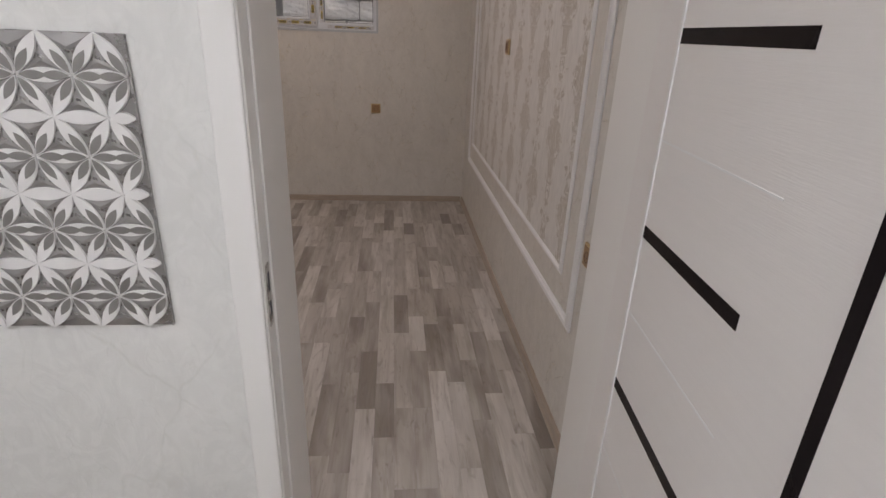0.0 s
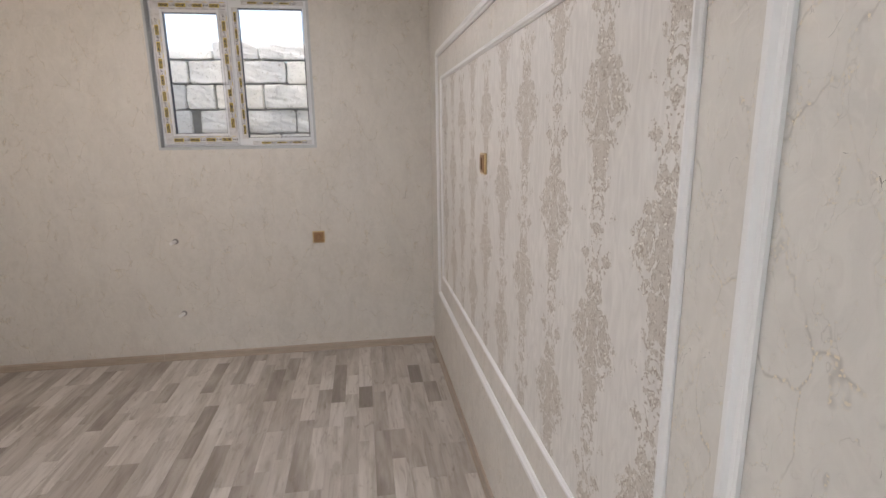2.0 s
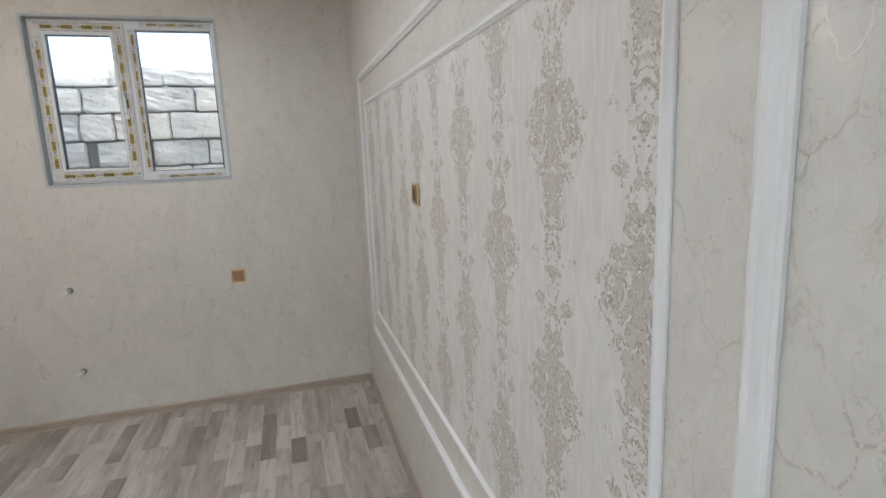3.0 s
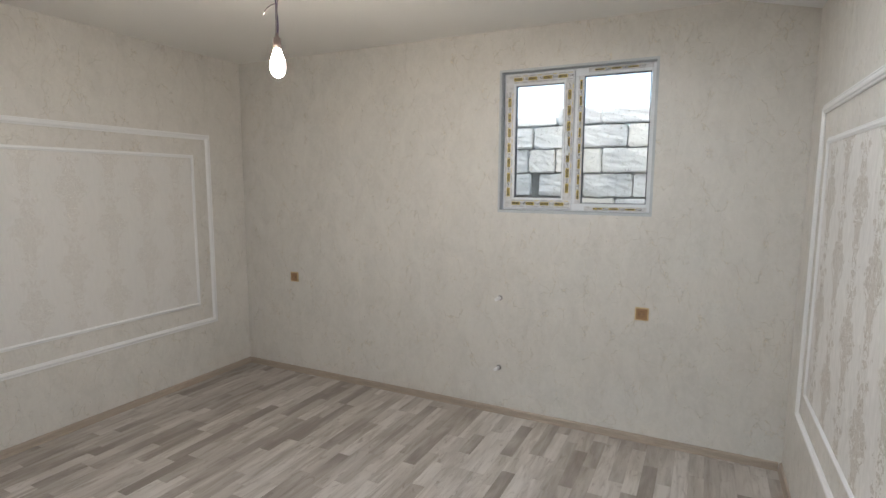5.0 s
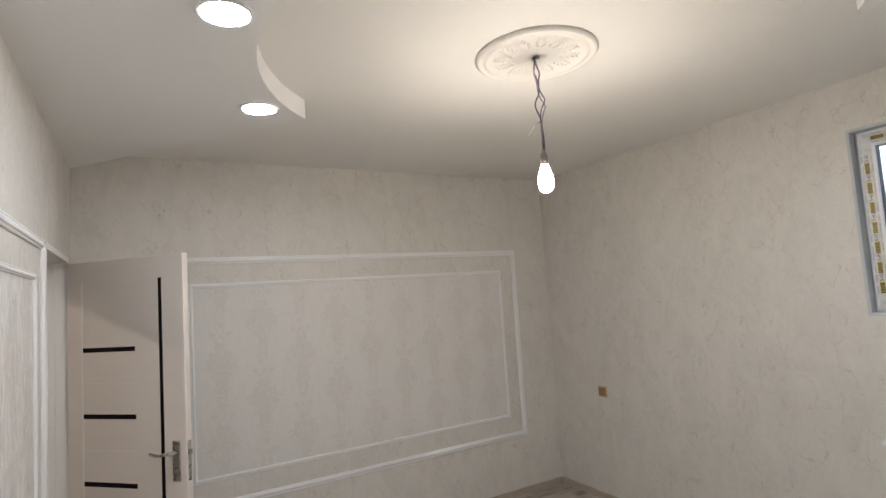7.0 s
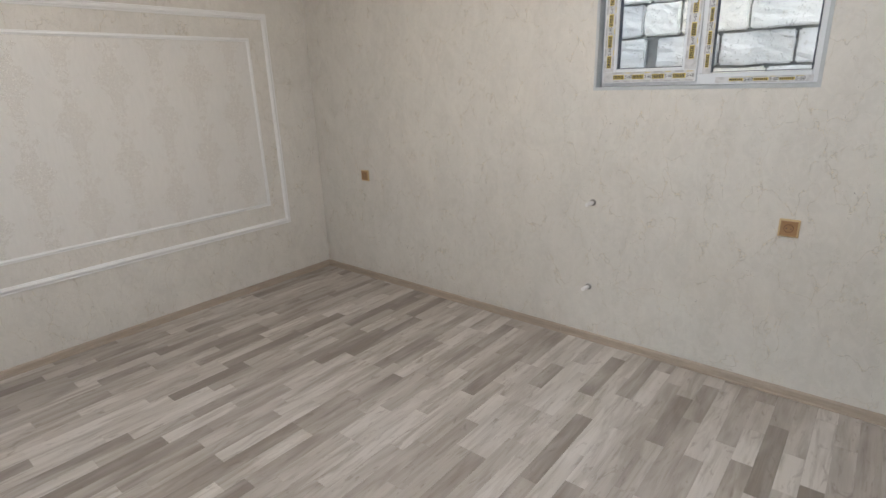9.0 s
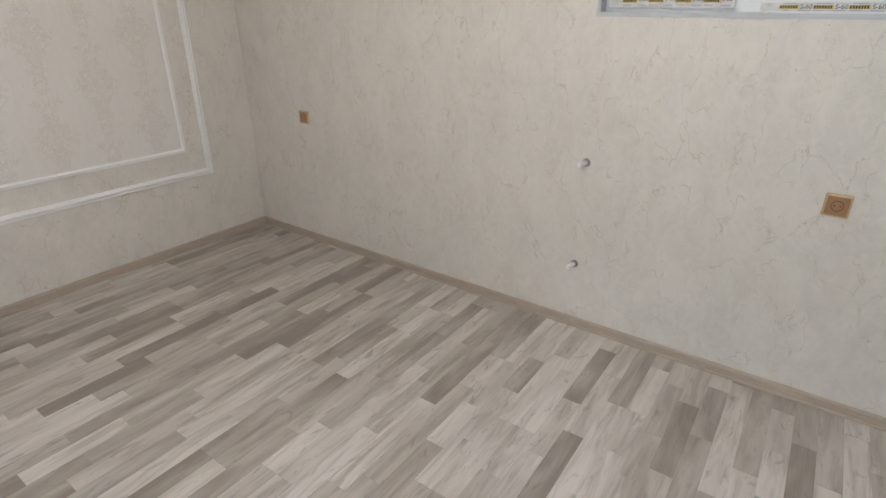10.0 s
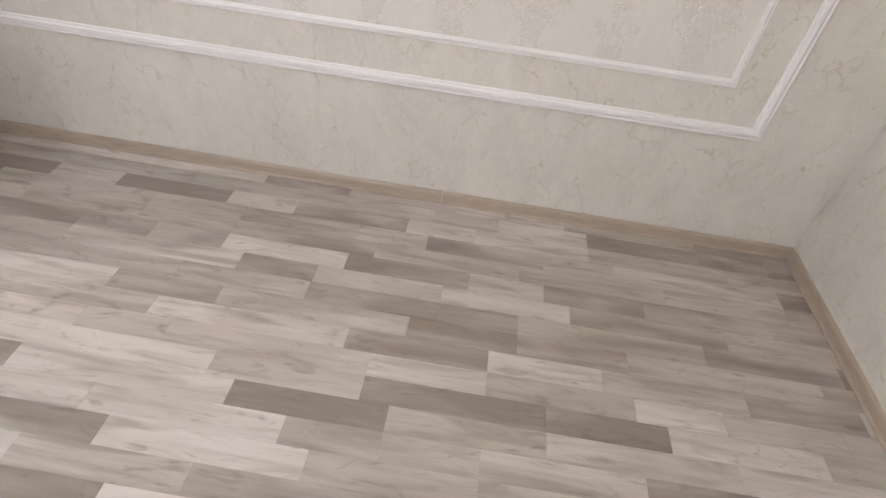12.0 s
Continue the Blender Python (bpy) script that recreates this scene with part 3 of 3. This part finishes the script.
# ---- window ----
def window():
    x0, x1, z0, z1 = WIN
    thing = empty("window_1", "white plastic two-part window still in printed protective film", "window", kind="structure")
    y = NORTH + 0.055
    reveal = 0.004
    for nm, b in (("reveal", (x0, x0 + reveal, NORTH - 0.002, y + 0.06, z0, z1)), ("reveal", (x1 - reveal, x1, NORTH - 0.002, y + 0.06, z0, z1)),
                  ("reveal", (x0 + reveal, x1 - reveal, NORTH - 0.002, y + 0.06, z1 - reveal, z1)), ("sill", (x0 + reveal, x1 - reveal, NORTH - 0.004, y + 0.06, z0, z0 + 0.006))):
        part(nm, box(*b, 0.0008), REVEAL, thing)
    # corner bead round the opening
    for b in ((x0 - 0.012, x0, NORTH - 0.003, NORTH, z0 - 0.012, z1 + 0.012), (x1, x1 + 0.012, NORTH - 0.003, NORTH, z0 - 0.012, z1 + 0.012), (x0, x1, NORTH - 0.003, NORTH, z1, z1 + 0.012), (x0, x1, NORTH - 0.003, NORTH, z0 - 0.012, z0)):
        part("corner_bead", box(*b, 0.001), REVEAL, thing)
    ix0, ix1, iz0, iz1 = x0 + 0.005, x1 - 0.005, z0 + 0.007, z1 - 0.005
    mx0, mx1 = -0.390, -0.312
    fw, fz = 0.026, 0.052
    part("window_frame", box(ix0, ix0 + fw, y, y + 0.06, iz0, iz1, 0.004), PVC, thing)
    part("window_frame", box(ix1 - fw, ix1, y, y + 0.06, iz0, iz1, 0.004), PVC, thing)
    part("window_frame", box(ix0 + fw, ix1 - fw, y, y + 0.06, iz0, iz0 + fz, 0.004), PVC, thing)
    part("window_frame", box(ix0 + fw, ix1 - fw, y, y + 0.06, iz1 - fz, iz1, 0.004), PVC, thing)
    part("mullion", box(mx0, mx1, y, y + 0.06, iz0 + fz, iz1 - fz, 0.004), PVC, thing)
    # opening sash, proud of the frame
    sx0, sx1, sz0, sz1, sw, sy = ix0 + 0.014, mx0 + 0.024, iz0 + 0.014, iz1 - 0.014, 0.074, y - 0.017
    sash = part("sash", box(sx0, sx0 + sw, sy, y - 0.0005, sz0, sz1, 0.005), PVC, thing)
    for b in ((sx1 - sw, sx1, sy, y - 0.0005, sz0, sz1), (sx0 + sw, sx1 - sw, sy, y - 0.0005, sz0, sz0 + sw), (sx0 + sw, sx1 - sw, sy, y - 0.0005, sz1 - sw, sz1)):
        part("sash_rail", box(*b, 0.005), PVC, sash)
    gl = (sx0 + sw, sx1 - sw, sz0 + sw, sz1 - sw)
    gr = (mx1 + 0.006, ix1 - fw - 0.004, iz0 + fz + 0.004, iz1 - fz - 0.004)
    for a, b, c, d in (gl, gr):
        for q in ((a, a + 0.003, c, d), (b - 0.003, b, c, d), (a, b, c, c + 0.003), (a, b, d - 0.003, d)):
            part("gasket", box(q[0], q[1], y - 0.004, y + 0.03, q[2], q[3]), GASKET, thing)
        pane = part("pane", box(a - 0.004, b + 0.004, y + 0.014, y + 0.018, c - 0.004, d + 0.004), GLASS, thing, "clear glass")
        pane.visible_shadow = False
    part("window_handle", box(sx1 - 0.052, sx1 - 0.026, sy - 0.012, sy - 0.002, 1.90, 1.965, 0.004), PVC, sash)
    part("lever", box(sx1 - 0.047, sx1 - 0.031, sy - 0.036, sy - 0.014, 1.93, 2.05, 0.006), PVC, sash)
    # printed film: white strips with yellow and grey bars
    rnd = random.Random(4)

    def film(a0, a1, c0, c1, yy, along_z, offset):
        f = part("film_strip", box(a0, a1, yy - 0.0008, yy - 0.0002, c0, c1), FILM, thing, "printed protective film")
        s, end = (c0, c1) if along_z else (a0, a1)
        mid, wide = ((a0 + a1) / 2, (a1 - a0)) if along_z else ((c0 + c1) / 2, (c1 - c0))
        s += offset
        while s < end - 0.07:
            for start, size, mat, th, dm in ((0.0, 0.062, YELLOW, 0.44, 0.0), (0.003, 0.056, INK, 0.36, 0.0), (0.066, 0.036, None, 0.3, 0.0), (0.010, 0.040, GREY_PRINT, 0.14, 0.42), (0.062, 0.036, GREY_PRINT, 0.14, -0.42), (0.066, 0.028, YELLOW, 0.06, 0.40), (0.004, 0.034, GREY_PRINT, 0.10, -0.40)):
                a, b = s + start, s + start + size
                if b > end:
                    continue
                lift = 0.0016 if mat is INK else 0.0012
                if mat is None:
                    cu = bpy.data.curves.new("print", "FONT")
                    cu.body, cu.size, cu.align_x, cu.align_y, cu.extrude = "S-60", 0.021, "CENTER", "CENTER", 0.0001
                    cu.materials.append(INK)
                    o = new("print", cu)
                    o.parent = f
                    cc = (a + b) / 2
                    o.matrix_world = pose(mid, yy - lift, cc, 90, -90 if along_z else 0, 0) if along_z else pose(cc, yy - lift, mid, 90, 0, 0)
                    continue
                c = mid + dm * wide
                h = th * wide / 2
                if mat is INK:
                    n = 7
                    for i in range(n):
                        p0, p1 = a + (b - a) * i / n, a + (b - a) * (i + 0.70) / n
                        bb = (c - h, c + h, p0, p1) if along_z else (p0, p1, c - h, c + h)
                        part("print", box(bb[0], bb[1], yy - lift, yy - lift + 0.0003, bb[2], bb[3]), INK, f)
                else:
                    bb = (c - h, c + h, a, b) if along_z else (a, b, c - h, c + h)
                    part("print", box(bb[0], bb[1], yy - lift, yy - lift + 0.0003, bb[2], bb[3]), mat, f)
            s += 0.104

    film(sx0 + 0.006, sx0 + 0.060, sz0 + 0.060, sz1 - 0.060, sy, True, 0.02)
    film(sx1 - 0.060, sx1 - 0.006, sz0 + 0.060, sz1 - 0.060, sy, True, 0.05)
    film(sx0 + 0.010, sx1 - 0.010, sz0 + 0.006, sz0 + 0.058, sy, False, 0.05)
    film(sx0 + 0.010, sx1 - 0.010, sz1 - 0.058, sz1 - 0.006, sy, False, 0.05)
    film(mx1 - 0.034, mx1 + 0.003, iz0 + 0.05, iz1 - 0.05, y, True, 0.03)
    film(mx1 + 0.03, ix1 - 0.02, iz0 + 0.006, iz0 + 0.034, y, False, 0.06)
    film(mx1 + 0.03, ix1 - 0.02, iz1 - 0.034, iz1 - 0.006, y, False, 0.04)


window()


# ---- sockets, plugs ----
def wall_socket(at, label, switch=False, hook=False):
    """Faces -y from its base at the wall."""
    thing = empty("wall_switch" if switch else "wall_socket", label, "switch" if switch else "socket", "wall sockets", at=at)
    part("frame", box(-0.043, 0.043, -0.011, -0.0002, -0.043, 0.043, 0.005, 3), BRASS_RIM, thing)
    face = part("face", box(-0.035, 0.035, -0.0145, -0.0105, -0.035, 0.035, 0.003), BRASS_WOOD, thing)
    if switch:
        part("rocker", box(-0.014, 0.014, -0.019, -0.0146, -0.024, 0.024, 0.003), BRASS_DARK, thing)
    else:
        ring = lathe([(0.0, -0.006), (0.0175, -0.006), (0.0175, 0.0012), (0.0205, 0.0012), (0.0205, -0.001)], 28)
        bmesh.ops.transform(ring, matrix=Matrix.Translation((0, -0.0152, 0)) @ Matrix.Rotation(radians(90), 4, "X"), verts=ring.verts[:])
        part("well", ring, BRASS_DARK, thing)
        for dx in (-0.0095, 0.0095):
            pin = lathe([(0, 0), (0.0027, 0), (0.0027, 0.0008), (0, 0.0008)], 10)
            bmesh.ops.transform(pin, matrix=Matrix.Translation((dx, -0.0165, 0)) @ Matrix.Rotation(radians(90), 4, "X"), verts=pin.verts[:])
            part("pin_hole", pin, GASKET, thing)
    return thing


wall_socket(pose(0.128, NORTH, 0.871), "bronze-coloured plastic wall socket under the window")
wall_socket(pose(-2.79, NORTH, 0.874), "bronze-coloured plastic wall socket near the corner")
wall_socket(pose(EAST - 0.002, 3.364, 1.471, 0, 0, -90), "bronze-coloured light switch on the damask paper", True)
wall_socket(pose(EAST, 1.705, 0.838, 0, 0, -90), "bronze-coloured plastic wall socket by the doorway")
wall_socket(pose(EAST, 1.622, 0.838, 0, 0, -90), "bronze-coloured plastic wall switch by the doorway", True)


def wall_plug(at, label):
    thing = empty("wall_plug", label, "plug", "radiator plugs", at=at)
    # collar drawn wide and dark: it carries the stub's shadow in its colour
    collar = lathe([(0, 0), (0.020, 0), (0.017, 0.007), (0.012, 0.010), (0, 0.010)], 14)
    bmesh.ops.transform(collar, matrix=Matrix.Rotation(radians(90), 4, "X"), verts=collar.verts[:])
    part("collar", collar, PLUG_SHADE, thing)
    part("stub", tube([(0, -0.006, 0), (-0.007, -0.030, -0.002), (-0.014, -0.056, -0.005)], 0.011, 12), PLUG, thing, "white plastic stub")
    return thing


wall_plug(pose(-0.850, NORTH, 0.878), "white plastic pipe plug sticking out of the wall")
wall_plug(pose(-0.850, NORTH, 0.352), "white plastic pipe plug low on the wall")


# ---- ceiling rose, bulb, downlights ----
def ceiling_rose():
    thing = empty("ceiling_rose", "round white plaster ceiling rose with worn relief", "ceiling rose", at=pose(ROSE[0], ROSE[1], CEIL))
    part("disc", lathe([(0.0, -0.0002), (0.258, -0.0002), (0.258, -0.008), (0.250, -0.018), (0.240, -0.021), (0.232, -0.014), (0.226, -0.013), (0.218, -0.019), (0.208, -0.020), (0.200, -0.011), (0.06, -0.010), (0.022, -0.012), (0.014, -0.006), (0.0, -0.006)], 72), PLASTER, thing)
    # no recess here: a dark cap paints the shade inside the hole
    part("hole", lathe([(0, -0.0125), (0.013, -0.0135), (0.017, -0.0125), (0, -0.0124)], 16), HOLE, thing)
    leaf = bmesh.new()
    bmesh.ops.create_uvsphere(leaf, u_segments=10, v_segments=6, radius=1.0, matrix=Matrix.Diagonal((0.016, 0.006, 0.0034, 1)))
    for f in leaf.faces:
        f.smooth = True
    leaf_mesh = bpy.data.meshes.new("relief_leaf")
    leaf.to_mesh(leaf_mesh)
    leaf.free()
    leaf_mesh.materials.append(PLASTER)
    for i in range(12):
        a = 2 * math.pi * i / 12
        for r, w in ((0.11, 0.019), (0.135, 0.024), (0.155, 0.017), (0.172, 0.012)):
            for side in (-1, 1):
                ob = new("relief_leaf", leaf_mesh)
                ob.parent = thing
                ob.matrix_basis = Matrix.Rotation(a, 4, "Z") @ Matrix.Translation((r, side * w * 0.75, -0.0105)) @ Matrix.Rotation(radians(35 * side), 4, "Z")
    return thing


ceiling_rose()


def hanging_bulb():
    x, y = ROSE
    thing = empty("hanging_bulb", "lit bare bulb on twisted loose wires", "lamp", at=pose(x, y, 2.222))
    top = CEIL - 0.013 - 2.222
    for mat, ph, r in ((WIRE_BLUE, 0.0, 0.0032), (WIRE_GREY, math.pi, 0.0028), (WIRE_BLUE, 1.8, 0.0026)):
        pts = []
        for i in range(49):
            s = i / 48
            z = 0.105 + (top - 0.105) * s
            loop = math.exp(-((s - 0.52) / 0.10) ** 2) * 0.020 + math.exp(-((s - 0.86) / 0.07) ** 2) * 0.009
            w = 0.0042 + loop
            a = ph + 9.0 * s
            pts.append((0.004 * math.sin(5 * s) + w * math.cos(a), w * math.sin(a), z))
        part("wire", tube(pts, r, 7), mat, thing)
    tail = [(0.0, 0.0, 0.245), (-0.015, -0.012, 0.237), (-0.034, -0.022, 0.222), (-0.048, -0.030, 0.196)]
    part("loose_end", tube(tail, 0.0028, 7), WIRE_GREY, thing)
    part("socket", lathe([(0, 0.125), (0.007, 0.123), (0.009, 0.108), (0.0165, 0.100), (0.0175, 0.060), (0.015, 0.056), (0, 0.056)], 24), SOCKET_CAP, thing)
    prof = [(0.0135, 0.062), (0.0145, 0.050), (0.018, 0.040), (0.0255, 0.022), (0.0305, 0.0), (0.0315, -0.018), (0.029, -0.038), (0.021, -0.053), (0.010, -0.060), (0, -0.061)]
    part("bulb", lathe(prof, 28), BULB_GLOW, thing, "glowing warm-white bulb")
    return thing


hanging_bulb()


def downlight(at, mat, label):
    thing = empty("downlight", label, "ceiling light", "recessed ceiling lights", at=at)
    part("ring", lathe([(0.075, -0.0003), (0.086, -0.0003), (0.086, -0.003), (0.081, -0.007), (0.074, -0.007), (0.072, -0.004), (0.072, -0.0003)], 40), MOULDING, thing)
    part("lens", lathe([(0, -0.0045), (0.072, -0.0045), (0.072, -0.0006), (0, -0.0006)], 32), mat, thing, "bright cold white lens")
    return thing


for deg in (233.3, 272.0, 310.5, 351.0, 31.5):
    a = radians(deg)
    downlight(pose(ROSE[0] + 1.25 * math.cos(a), ROSE[1] + 1.25 * math.sin(a), DROP), SPOT_GLOW, "lit recessed round downlight in the lowered ceiling")
for x in (-0.7, 0.6):
    downlight(pose(x, -0.5, CEIL), HALL_GLOW, "lit recessed round downlight in the hall ceiling")


# unseen fill lamp, added to brighten the side door's leaf
downlight(pose(-2.5, 0.1, CEIL), SIDE_FILL, "added unseen warm fill light behind the side door")


# ---- relief panel on the hall wall ----
def lens_mesh(name, length, width, height, mat, seg=10):
    bm = bmesh.new()
    rim, top = [], []
    n = seg
    for i in range(n + 1):
        s = i / n
        w = width / 2 * (math.sin(math.pi * s) ** 0.9)
        rim.append((s * length, w))
    up = [bm.verts.new((x, -height, w)) for x, w in rim]
    dn = [bm.verts.new((x, -height, -w)) for x, w in rim[1:-1]]
    bu = [bm.verts.new((x, 0, w * 1.12)) for x, w in rim]
    bd = [bm.verts.new((x, 0, -w * 1.12)) for x, w in rim[1:-1]]
    for i in range(n):
        d0 = up[0] if i == 0 else dn[i - 1]
        d1 = up[n] if i == n - 1 else dn[i]
        e0 = bu[0] if i == 0 else bd[i - 1]
        e1 = bu[n] if i == n - 1 else bd[i]
        bm.faces.new(list(dict.fromkeys([up[i], up[i + 1], d1, d0])))
        bm.faces.new(list(dict.fromkeys([up[i], bu[i], bu[i + 1], up[i + 1]])))
        bm.faces.new(list(dict.fromkeys([d0, d1, e1, e0])))
    bmesh.ops.remove_doubles(bm, verts=bm.verts[:], dist=1e-6)
    bmesh.ops.recalc_face_normals(bm, faces=bm.faces[:])
    me = bpy.data.meshes.new(name)
    bm.to_mesh(me)
    bm.free()
    me.materials.append(mat)
    return me


def relief_panel():
    x1, z0, z1 = -0.188, 0.925, 1.510
    x0 = x1 - 0.57
    thing = empty("relief_panel", "silver and white relief panel of interlaced flowers on the hall wall", "wall panel")
    y = HALL_FACE - 0.006
    part("backing", box(x0, x1, y, HALL_FACE - 0.0003, z0, z1, 0.001), SILVER, thing, "dull silver ground")
    part("edge", box(x1 - 0.001, x1 + 0.003, y - 0.004, HALL_FACE - 0.0003, z0, z1, 0.001), SILVER, thing, "metal edge strip")
    a, rise = 0.0947, 0.0731
    slope = math.degrees(math.atan2(rise, a / 2))
    diag = math.hypot(a / 2, rise)
    flat = lens_mesh("petal", a * 0.985, a * 0.265, 0.007, RELIEF_WHITE)
    steep = lens_mesh("petal", diag * 0.985, a * 0.265, 0.007, RELIEF_WHITE)
    stub = lens_mesh("petal", a * 0.485, a * 0.22, 0.007, RELIEF_WHITE)
    small = lens_mesh("leaf", a * 0.50, a * 0.155, 0.0008, RELIEF_GREY)

    def place(mesh, name, x, z, turn, lift):
        ob = new(name, mesh)
        ob.parent = thing
        ob.matrix_world = pose(x, y - lift, z, 0, -turn, 0)

    facet = bmesh.new()
    base_pts = [facet.verts.new(c) for c in ((-a / 2 * 0.94, 0, -rise / 3 * 0.94), (a / 2 * 0.94, 0, -rise / 3 * 0.94), (0, 0, rise * 2 / 3 * 0.94))]
    tip = facet.verts.new((0, -0.0075, 0))
    for i in range(3):
        facet.faces.new([base_pts[i], base_pts[(i + 1) % 3], tip])
    bmesh.ops.recalc_face_normals(facet, faces=facet.faces[:])
    facet_mesh = bpy.data.meshes.new("facet")
    facet.to_mesh(facet_mesh)
    facet.free()
    facet_mesh.materials.append(SILVER)
    for r in range(8):
        for c in range(7):
            for up in (0, 1):
                cx = x1 - a * c - (a / 2 if (r + up) % 2 else 0.0) - (a / 2 if not up else a / 2) + a / 2
                cz = z1 - rise * r - (rise / 3 if not up else rise * 2 / 3)
                if x0 + a / 2 <= cx <= x1 - a / 2 + 0.001:
                    place(facet_mesh, "facet", cx, cz, 180 if not up else 0, 0.0002)

    for r in range(9):
        cz = z1 - rise * r
        leafy = r % 2 == 1
        for c in range(7):
            cx = x1 - a * c - (0.0 if leafy else a / 2)
            if cx < x0:
                continue
            for turn, mesh in ((180, flat), (180 - slope, steep), (slope, steep), (180 + slope, steep), (-slope, steep)):
                t = radians(turn)
                ex, ez = cx + (a if mesh is flat else diag) * math.cos(t), cz + (a if mesh is flat else diag) * math.sin(t)
                inside = x0 - 0.002 <= ex <= x1 + 0.002 and z0 - 0.002 <= ez <= z1 + 0.002
                if not inside:
                    continue
                if mesh is steep and not leafy:
                    continue
                if not (mesh is flat and r in (0, 8)):
                    place(mesh, "petal", cx + 0.0015 * math.cos(t), cz + 0.0015 * math.sin(t), turn, 0.0)
                if leafy:
                    place(small, "leaf", cx + 0.005 * math.cos(t), cz + 0.005 * math.sin(t), turn, 0.0071)
                    if mesh is flat:
                        place(small, "leaf", ex + 0.005, ez, 0, 0.0071)
            if not leafy and c == 0 and r not in (0, 8):
                place(stub, "petal", cx + 0.0015, cz, 0, 0.0)
    return thing


relief_panel()


# ---- outside: block wall, ground ----
def outside():
    tagged(link("ground", box(-60, 60, NORTH + 0.28, 90, -0.3, -0.02), EARTH), "bare trodden ground outside", "ground", kind="structure")
    yard = empty("block_wall", "weathered limestone block wall close outside the window", "wall", kind="structure")
    y = 5.66
    part("mortar_bed", box(-3.0, 2.6, y + 0.03, y + 0.22, 0, 2.12), MORTAR, yard)
    rnd = random.Random(11)
    rows = [(2.160, 2.325, (-1.30, -0.62, -0.28, 0.10, 0.48)), (1.984, 2.154, (-1.2, -0.804, -0.45, -0.086, 0.28)), (1.794, 1.978, (-1.2, -0.839, -0.625, -0.268, 0.10, 0.48)),
            (1.611, 1.786, (-1.25, -0.815, -0.757, -0.405, -0.037, 0.33)), (1.43, 1.603, (-1.2, -0.93, -0.54, -0.161, 0.19, 0.5)), (1.25, 1.422, (-1.3, -0.8, -0.42, -0.05, 0.3))]
    for lo, hi, xs in rows:
        xs = sorted(set(xs) | {xs[0] - 0.38 * i for i in range(1, 5)} | {xs[-1] + 0.38 * i for i in range(1, 6)})
        for a, b in zip(xs, xs[1:]):
            if b - a < 0.07:
                continue
            top = hi + (rnd.uniform(-0.05, 0.01) if hi > 2.3 else 0)
            if hi > 2.3 and -0.66 < a < -0.55:
                top = hi - 0.03
            if hi > 2.3 and a < -0.66:
                top = hi - 0.09
            bm = bmesh.new()
            add_box(bm, a + 0.006, b - 0.006, y - rnd.uniform(0.0, 0.014), y + 0.16, lo + 0.003, top - 0.003)
            bmesh.ops.bevel(bm, geom=bm.edges[:], offset=0.009, segments=2, affect="EDGES")
            bmesh.ops.subdivide_edges(bm, edges=[e for e in bm.edges if e.calc_length() > 0.08], cuts=5, use_grid_fill=True)
            for v in bm.verts:
                v.co += 0.005 * noise.noise_vector(v.co * 9.0) + 0.006 * noise.noise_vector(v.co * 24.0)
            part("block", bm, STONE, yard)


outside()


# ---- floor strips, last ----
def floor_strips():
    floor = bpy.data.objects["floor"]
    rnd = random.Random(7)
    w = 0.0835
    shared = {}
    rest = bmesh.new()

    def strip_mesh(length):
        key = round(length, 3)
        if key not in shared:
            bm = box(0.0001, w - 0.0001, 0.0001, length - 0.0001, -0.006, 0.0, 0.0003, 1)
            me = bpy.data.meshes.new("strip")
            bm.to_mesh(me)
            bm.free()
            me.materials.append(LAMINATE)
            shared[key] = me
        return shared[key]

    count = 0
    x = EAST - w
    while x > WEST - w:
        y = SOUTH - 0.27 + rnd.choice((0.0, 0.09, 0.18, 0.27, 0.36, 0.45)) - 0.45
        while y < NORTH:
            length = rnd.choice((0.27, 0.36, 0.45, 0.45, 0.54, 0.63))
            a, b = max(y, HALL_FACE), min(y + length, NORTH)
            in_room = a >= SOUTH or (DOOR_A[0] < x + w and x < DOOR_A[1]) or (DOOR_B[0] < x + w and x < DOOR_B[1])
            if not in_room:
                a = SOUTH
            if b - a > 0.01:
                whole = abs(b - a - length) < 1e-6 and x >= WEST
                if whole and x > -2.75 and count < 300:
                    ob = new("strip", strip_mesh(length))
                    ob.parent = floor
                    ob.location = (x, a, 0)
                    count += 1
                else:
                    x0 = max(x, WEST)
                    verts = [rest.verts.new(c) for c in ((x0 + 0.0003, a + 0.0003, 0), (x + w - 0.0003, a + 0.0003, 0), (x + w - 0.0003, b - 0.0003, 0), (x0 + 0.0003, b - 0.0003, 0))]
                    low = [rest.verts.new((v.co.x, v.co.y, -0.006)) for v in verts]
                    rest.faces.new(verts)
                    for i in range(4):
                        rest.faces.new([verts[i], low[i], low[(i + 1) % 4], verts[(i + 1) % 4]])
            y += length
        x -= w
    ob = part("strips", rest, LAMINATE_REST, floor)
    tagged(ob, kind="stuff")


floor_strips()
